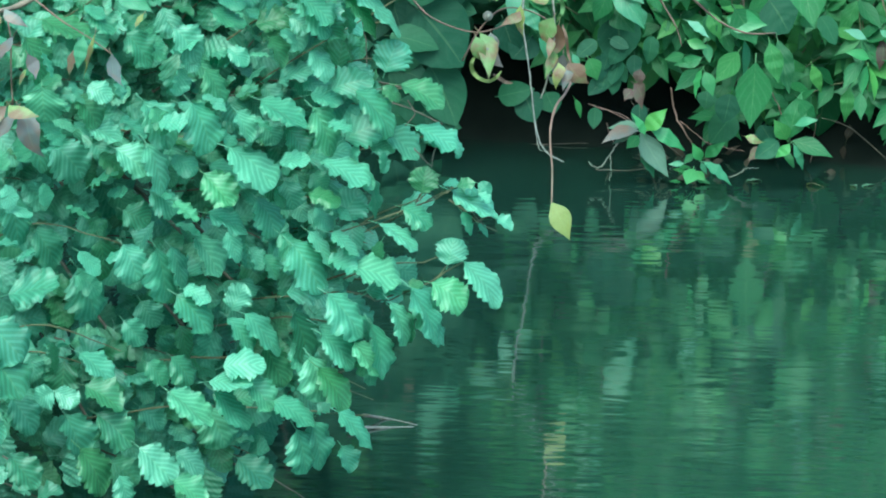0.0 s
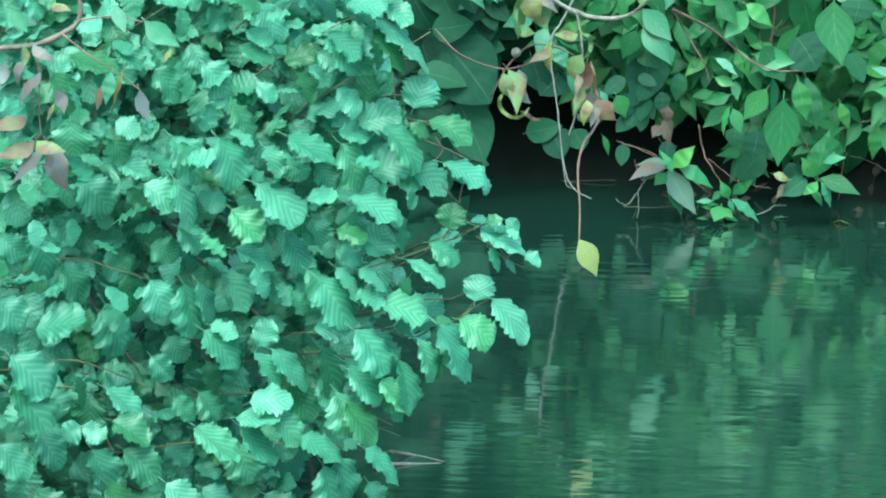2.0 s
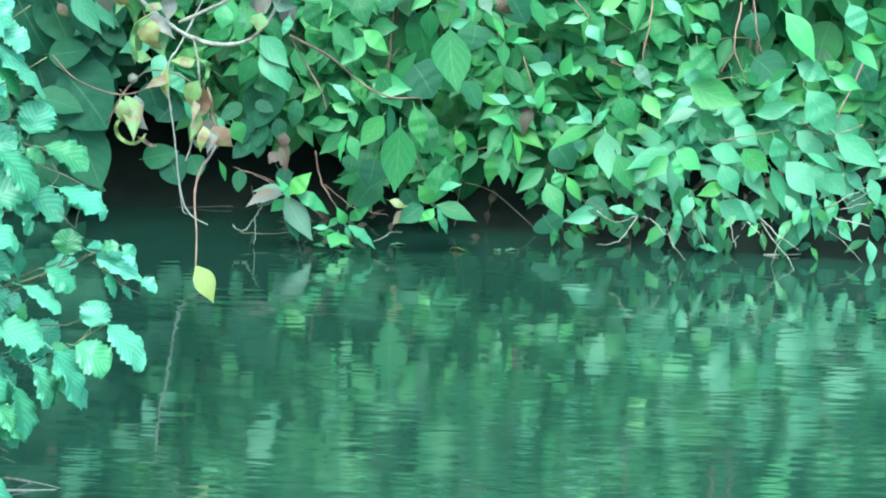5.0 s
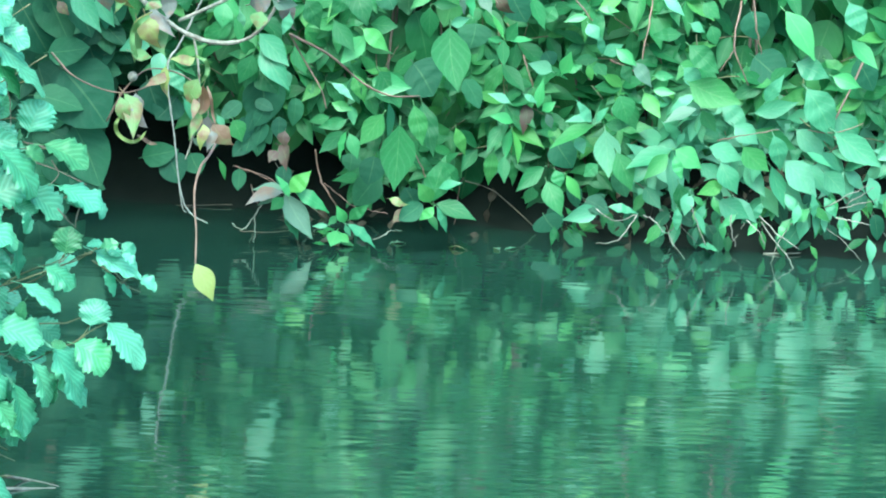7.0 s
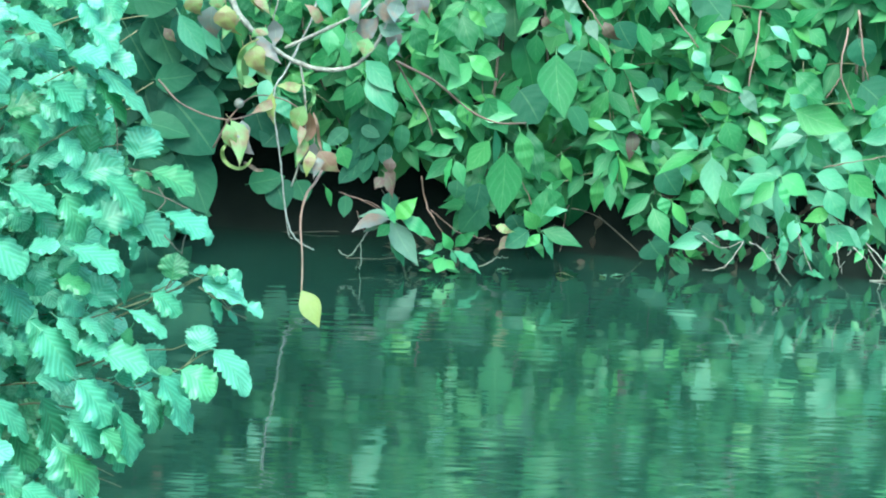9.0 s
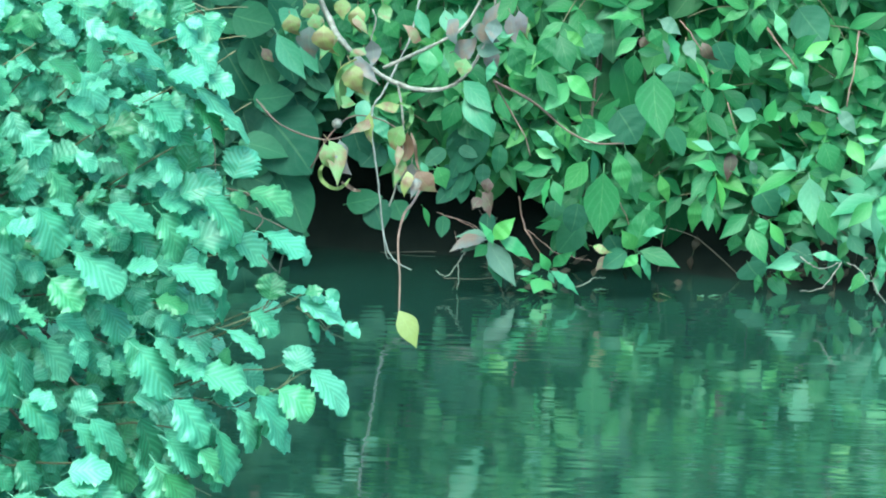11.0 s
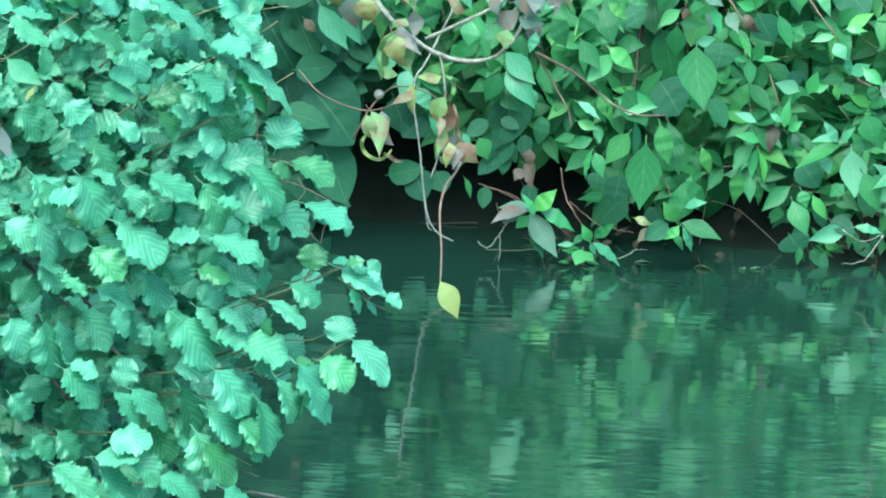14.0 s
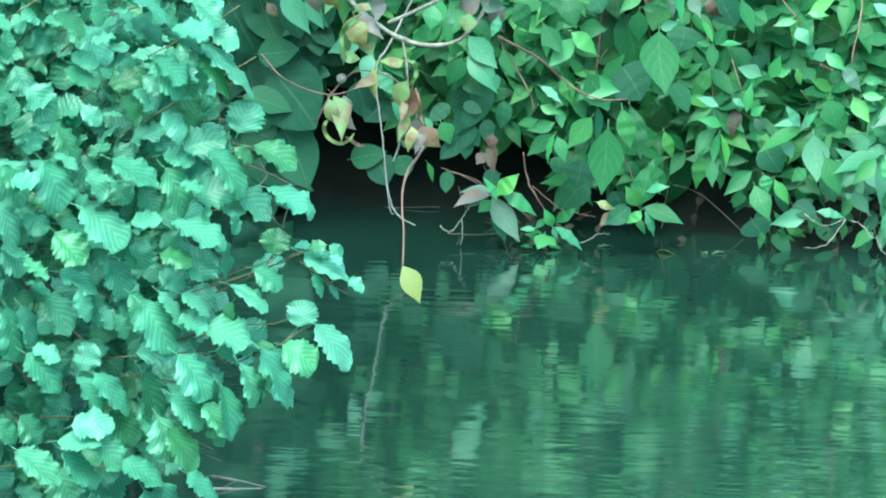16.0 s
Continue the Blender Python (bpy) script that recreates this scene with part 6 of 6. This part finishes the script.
    leaf(ob, "olive", (-0.175, 7.738, 0.682), (-0.161, 7.738, 0.656), 0.028)
    leaf(ob, "russet", (0.118, 7.861, 0.394), (0.113, 7.861, 0.371), 0.017)
    leaf(ob, "russet", (0.109, 7.861, 0.371), (0.138, 7.861, 0.350), 0.027)
    leaf(ob, "russet", (0.107, 7.861, 0.362), (0.092, 7.861, 0.346), 0.017)
    leaf(ob, "olive", (-0.133, 7.700, 0.475), (-0.095, 7.700, 0.418), 0.030)
    leaf(ob, "olive", (-0.140, 7.690, 0.471), (-0.125, 7.690, 0.431), 0.023)
    leaf(ob, "purple", (-0.117, 7.710, 0.474), (-0.111, 7.710, 0.440), 0.018)
    leaf(ob, "purple", (-0.129, 7.685, 0.455), (-0.098, 7.685, 0.424), 0.018)
    leaf(ob, "olive", (-0.021, 7.700, 0.502), (-0.042, 7.700, 0.462), 0.025)
    leaf(ob, "light", (-0.042, 7.690, 0.472), (-0.030, 7.690, 0.436), 0.013)
    leaf(ob, "rust", (-0.013, 7.710, 0.490), (-0.020, 7.710, 0.433), 0.023)
    leaf(ob, "olive", (-0.022, 7.690, 0.453), (-0.013, 7.690, 0.414), 0.020)
    leaf(ob, "purple", (-0.004, 7.700, 0.444), (-0.007, 7.700, 0.400), 0.029)
    leaf(ob, "rust", (0.004, 7.690, 0.434), (0.027, 7.690, 0.400), 0.030)
    leaf(ob, "light", (0.010, 7.700, 0.446), (0.022, 7.700, 0.428), 0.014)
    leaf(ob, "grey", (-0.026, 7.710, 0.407), (-0.005, 7.710, 0.393), 0.013)
    leaf(ob, "olive", (-0.027, 7.700, 0.535), (-0.060, 7.700, 0.518), 0.020)
    leaf(ob, "purple", (0.002, 7.680, 0.425), (0.013, 7.680, 0.399), 0.020)
    leaf(ob, "rust", (-0.027, 7.685, 0.474), (-0.016, 7.685, 0.445), 0.014)
    leaf(ob, "olive", (-0.011, 7.675, 0.436), (-0.001, 7.675, 0.401), 0.018)
    leaf(ob, "wither", (-0.072, 7.700, 0.520), (-0.077, 7.700, 0.473), 0.016)
    leaf(ob, "olive", (-0.093, 7.720, 0.592), (-0.076, 7.720, 0.534), 0.036)
    blade("curled_leaf", [(-0.139, 7.690, 0.441), (-0.145, 7.678, 0.432), (-0.143, 7.690, 0.416), (-0.132, 7.678, 0.408), (-0.118, 7.690, 0.402), (-0.106, 7.678, 0.411), (-0.099, 7.690, 0.419)], 0.0085, m_olive, ob)
    blade("curled_leaf", [(-0.112, 7.690, 0.413), (-0.101, 7.678, 0.409), (-0.092, 7.690, 0.401), (-0.081, 7.678, 0.402)], 0.0090, m_rust, ob)
    blade("curled_leaf", [(-0.022, 7.690, 0.538), (-0.011, 7.678, 0.535), (-0.007, 7.690, 0.521), (-0.009, 7.678, 0.512), (-0.016, 7.690, 0.503)], 0.0090, m_olive, ob)
    blade("curled_leaf", [(-0.098, 7.690, 0.600), (-0.114, 7.678, 0.591), (-0.123, 7.690, 0.574), (-0.123, 7.678, 0.557), (-0.114, 7.690, 0.531)], 0.0100, m_olive, ob)
    blade("curled_leaf", [(-0.007, 7.690, 0.494), (-0.000, 7.678, 0.476), (0.003, 7.690, 0.450), (0.008, 7.678, 0.437)], 0.0060, m_rust, ob)
    tube("tendril", [(-0.095, 7.702, 0.604), (-0.118, 7.693, 0.591), (-0.126, 7.693, 0.566), (-0.120, 7.693, 0.543), (-0.110, 7.693, 0.529)], 0.0016, 0.0009, m_olive, ob, "curled yellow-green tendril")
    tube("tendril", [(-0.025, 7.702, 0.538), (-0.011, 7.693, 0.530), (-0.008, 7.693, 0.512), (-0.016, 7.693, 0.497)], 0.0016, 0.0009, m_olive, ob, "curled yellow-green tendril")
    tube("tendril", [(-0.073, 7.711, 0.681), (-0.067, 7.702, 0.665), (-0.072, 7.702, 0.643), (-0.073, 7.702, 0.630)], 0.0014, 0.0009, m_pale, ob)
    leaf(ob, "olive", (-0.126, 7.693, 0.543), (-0.090, 7.693, 0.535), 0.018)
    leaf(ob, "purple", (0.093, 7.711, 0.652), (0.135, 7.711, 0.664), 0.039)
    leaf(ob, "grey", (0.089, 7.720, 0.628), (0.125, 7.720, 0.615), 0.027)
    leaf(ob, "olive", (-0.096, 7.711, 0.671), (-0.098, 7.711, 0.643), 0.019)
    for kind, a, b, w in (
        ("olive", (-0.138, 7.702, 0.645), (-0.128, 7.702, 0.607), 0.027), ("olive", (-0.105, 7.693, 0.599), (-0.088, 7.693, 0.551), 0.032),
    ):
        leaf(ob, kind, a, b, w)
    bm = bmesh.new()
    bmesh.ops.create_icosphere(bm, subdivisions=2, radius=0.008)
    for v in bm.verts:
        v.co *= 1 + 0.15 * noise.noise(v.co * 300)
    me = bpy.data.meshes.new("seed_head")
    bm.to_mesh(me)
    bm.free()
    me.materials.append(m_pale)
    seed = new("seed_head", me)
    seed.parent = ob
    seed.location = Vector((-0.123, 7.764, 0.491)) - Vector(root)
    tagged(seed, label="round grey dried seed head")


overhanging_branch()


def bare_twig():
    ob = thing("bare_twig", (0.02, 8.8, 0.76), "thin bare grey twig hooked at its end above the water", "twig")
    tube("stem", [(0.05, 9.0, 0.9), (0.02, 8.8, 0.66), (-0.012, 8.73, 0.488), (-0.036, 8.73, 0.427), (-0.059, 8.73, 0.376), (-0.076, 8.73, 0.347), (-0.077, 8.73, 0.305), (-0.069, 8.73, 0.255), (-0.058, 8.73, 0.184), (-0.053, 8.73, 0.139), (-0.041, 8.73, 0.094), (-0.024, 8.73, 0.072), (0.001, 8.73, 0.06)], 0.0022, 0.0013, m_bleached, ob, wobble=0.0006)
    tube("side_shoot", [(-0.053, 8.73, 0.139), (-0.049, 8.725, 0.112), (-0.043, 8.72, 0.085), (-0.036, 8.72, 0.08)], 0.0010, 0.0006, m_bleached, ob)


bare_twig()


def hanging_leaf():
    top = (0.0, 7.72, 0.379)
    ob = thing("hanging_twig", top, "thin red twig with one yellow leaf hanging above the water", "twig")
    tube("stem", [(0.014, 7.76, 0.40), top, (-0.011, 7.72, 0.364), (-0.018, 7.72, 0.343), (-0.021, 7.72, 0.32), (-0.02, 7.72, 0.293), (-0.017, 7.72, 0.266), (-0.016, 7.72, 0.239), (-0.016, 7.72, 0.206)], 0.0022, 0.0012, m_red, ob)
    blade = leaf_shape(0.56, 17, 0.0, 0.16, 0.06, 0.03, False, 0.03, 0.012, 0.05, random.Random(8))
    leaf_mesh = leaf_meshes("yellow_leaf", [blade], m_yellow)[0]
    hung = new("leaf", leaf_mesh)
    hung.parent = ob
    hung.matrix_basis = Matrix.Translation(-Vector(top)) @ leaf_span((-0.016, 7.72, 0.206), (0.017, 7.72, 0.150), 0.036, 0.1, 0.56)
    tagged(hung, label="single bright yellow leaf")


hanging_leaf()


def withered_spray():
    """A drooping shoot in front of the alder, gone purple and brown."""
    root = (-0.778, 6.15, 0.763)
    ob = thing("withered_branch", root, "drooping shoot with purple, brown and faded green leaves", "branch")
    tube("limb", [root, (-0.732, 6.12, 0.774), (-0.690, 6.12, 0.779), (-0.656, 6.12, 0.794), (-0.635, 6.12, 0.812), (-0.634, 6.12, 0.851), (-0.629, 6.12, 0.900)], 0.0042, 0.0026, m_brown, ob)
    tube("twig", [(-0.688, 6.10, 0.783), (-0.682, 6.10, 0.748), (-0.681, 6.10, 0.705), (-0.679, 6.10, 0.663)], 0.0013, 0.0008, m_stem, ob)
    tube("twig", [(-0.654, 6.10, 0.798), (-0.619, 6.10, 0.771), (-0.587, 6.10, 0.752), (-0.556, 6.10, 0.730)], 0.0013, 0.0008, m_stem, ob)
    tube("twig", [(-0.633, 6.10, 0.815), (-0.591, 6.10, 0.821), (-0.551, 6.10, 0.815)], 0.0013, 0.0008, m_stem, ob)
    leaf(ob, "rust", (-0.686, 6.09, 0.664), (-0.720, 6.09, 0.628), 0.024)
    leaf(ob, "purple", (-0.674, 6.08, 0.659), (-0.696, 6.08, 0.599), 0.022)
    leaf(ob, "purple", (-0.666, 6.07, 0.664), (-0.644, 6.07, 0.608), 0.024)
    leaf(ob, "olive", (-0.678, 6.05, 0.673), (-0.656, 6.05, 0.647), 0.021)
    leaf(ob, "rust", (-0.696, 6.09, 0.694), (-0.731, 6.09, 0.666), 0.021)
    leaf(ob, "purple", (-0.695, 6.08, 0.767), (-0.712, 6.08, 0.735), 0.015)
    leaf(ob, "purple", (-0.676, 6.07, 0.755), (-0.692, 6.07, 0.710), 0.017)
    leaf(ob, "olive", (-0.657, 6.05, 0.720), (-0.662, 6.05, 0.692), 0.007)
    leaf(ob, "purple", (-0.660, 6.09, 0.730), (-0.644, 6.09, 0.703), 0.015)
    leaf(ob, "olive", (-0.700, 6.08, 0.786), (-0.691, 6.08, 0.758), 0.008)
    leaf(ob, "purple", (-0.686, 6.07, 0.789), (-0.670, 6.07, 0.760), 0.015)
    leaf(ob, "purple", (-0.716, 6.05, 0.769), (-0.730, 6.05, 0.734), 0.017)
    leaf(ob, "rust", (-0.602, 6.09, 0.738), (-0.610, 6.09, 0.697), 0.013)
    leaf(ob, "olive", (-0.577, 6.08, 0.756), (-0.578, 6.08, 0.703), 0.011)
    leaf(ob, "light", (-0.589, 6.07, 0.758), (-0.597, 6.07, 0.717), 0.020)
    leaf(ob, "purple", (-0.553, 6.05, 0.740), (-0.541, 6.05, 0.700), 0.017)
    leaf(ob, "light", (-0.551, 6.09, 0.818), (-0.512, 6.09, 0.784), 0.028)
    leaf(ob, "olive", (-0.517, 6.08, 0.786), (-0.530, 6.08, 0.764), 0.008)
    leaf(ob, "light", (-0.585, 6.07, 0.841), (-0.577, 6.07, 0.806), 0.018)
    leaf(ob, "olive", (-0.659, 6.05, 0.844), (-0.647, 6.05, 0.827), 0.015)
    leaf(ob, "light", (-0.715, 6.09, 0.829), (-0.698, 6.09, 0.798), 0.018)


withered_spray()


def drift_twig():
    a = (-0.28, 7.123, 0.0)
    ob = thing("drift_twig", a, "pale forked twig lying on the water beside the alder", "twig")
    tube("stick", [(a[0], a[1], 0.012), (-0.244, 7.15, 0.0), (-0.202, 7.121, 0.0)], 0.003, 0.001, m_pale, ob)
    tube("fork", [(a[0] - 0.02, a[1] - 0.05, 0.006), (-0.242, 7.102, 0.0), (-0.206, 7.111, 0.0)], 0.003, 0.001, m_pale, ob)


drift_twig()


def waterside_litter():
    rng = random.Random(77)
    root = (0.936, 8.943, 0.0)
    ob = thing("dead_twigs", (root[0], 8.9, 0.0), "bare grey twigs and dead stalks dipping into the water", "twigs")
    def bare(*line):
        tube("twig", line, 0.0012, 0.0007, m_pale, ob, wobble=0.0015)

    bare((0.76, 8.75, 0.097), (0.727, 8.75, 0.05), (0.688, 8.75, 0.042))
    bare((0.685, 8.75, 0.104), (0.722, 8.75, 0.085), (0.761, 8.76, 0.095))
    bare((0.774, 8.8, 0.087), (0.793, 8.8, 0.077), (0.815, 8.8, 0.054))
    bare((0.856, 8.78, 0.109), (0.872, 8.78, 0.074), (0.887, 8.78, 0.038))
    bare((0.929, 8.78, 0.096), (0.932, 8.78, 0.066), (0.941, 8.78, 0.037))
    bare((0.975, 8.74, 0.105), (1.006, 8.72, 0.076), (1.045, 8.7, 0.054))
    bare((0.954, 8.76, 0.091), (0.974, 8.75, 0.074), (0.989, 8.74, 0.051))
    bare((1.122, 8.7, 0.138), (1.14, 8.68, 0.155), (1.164, 8.66, 0.178))
    bare((1.11, 8.7, 0.13), (1.141, 8.68, 0.143), (1.172, 8.66, 0.156))
    bare((1.085, 8.7, 0.129), (1.125, 8.68, 0.16), (1.156, 8.66, 0.182))
    bare((1.106, 8.7, 0.114), (1.136, 8.7, 0.108), (1.166, 8.7, 0.102))
    bare((0.096, 8.84, 0.075), (0.083, 8.84, 0.050), (0.065, 8.84, 0.028), (0.051, 8.84, 0.032), (0.046, 8.84, 0.040))
    bare((0.083, 8.84, 0.050), (0.086, 8.84, 0.025), (0.084, 8.84, 0.002))
    bare((0.297, 8.84, 0.016), (0.317, 8.84, 0.026), (0.327, 8.84, 0.034), (0.347, 8.84, 0.034))
    for _ in range(9):
        a = Vector((rng.uniform(0.75, 1.2), rng.uniform(8.85, 9.0), rng.uniform(0.04, 0.1)))
        b = Vector((a.x + rng.uniform(-0.1, 0.1), a.y - rng.uniform(0.04, 0.14), rng.uniform(-0.01, 0.02)))
        tube("twig", [a, a.lerp(b, 0.5) + Vector((rng.uniform(-0.02, 0.02), 0, rng.uniform(-0.015, 0.02))), b], 0.0009, 0.0005, m_pale, ob, wobble=0.002)
    for u in (((0.995, 8.968, 0.0), (1.036, 8.98, 0.0)), ((1.004, 8.907, 0.0), (1.111, 8.944, 0.0)), ((1.051, 8.953, 0.0), (1.108, 8.954, 0.0)), ((1.07, 8.908, 0.0), (1.137, 8.91, 0.0)), ((1.029, 8.95, 0.0), (1.087, 8.921, 0.0))):
        a, b = Vector(u[0]), Vector(u[1])
        tube("stalk", [a, a.lerp(b, 0.5) + Vector((0, rng.uniform(-0.03, 0.03), 0.004)), b], 0.002, 0.001, m_pale, ob, "floating dead stalk")


waterside_litter()


def floating_leaf(p, kind, size, ang, label):
    m = Matrix.Translation((p[0], p[1], 0.003)) @ Matrix.Rotation(radians(ang), 4, "Z") @ Matrix.Diagonal((size, size, size, 1))
    ob = new("floating_leaf", MESH[kind][0])
    ob.matrix_basis = m
    tagged(ob, label, "leaf", "floating leaves")


floating_leaf((0.461, 8.851, 0.0), "olive", 0.030, 80, "small yellowed leaf floating on the water")
floating_leaf((0.524, 8.852, 0.0), "grey", 0.032, 20, "small faded grey-green leaf floating on the water")
floating_leaf((0.555, 8.877, 0.0), "grey", 0.026, 120, "small faded grey-green leaf floating on the water")
floating_leaf((0.353, 8.89, 0.0), "grey", 0.030, 100, "small faded grey-green leaf floating on the water")
floating_leaf((1.109, 8.925, 0.0), "olive", 0.030, 10, "small yellowed leaf floating on the water")


def rosette(p, label):
    """A low water plant at the bank's foot."""
    rng = random.Random(int(abs(p[0]) * 1000))
    ob = thing("water_plant", p, label, "plant", "water plants")
    for k in range(9):
        add_leaf(ob, "dog", leaf_pose(Vector(p) + Vector((rng.uniform(-0.025, 0.025), rng.uniform(-0.02, 0.02), rng.uniform(0.004, 0.03))), rng.uniform(-20, 200), rng.uniform(0.02, 0.032), 0.5, 1.5, 0), rng)


rosette((0.22, 8.857, 0.0), "small light green water plant at the bank's foot")
rosette((0.656, 8.943, 0.0), "small light green water plant at the bank's foot")
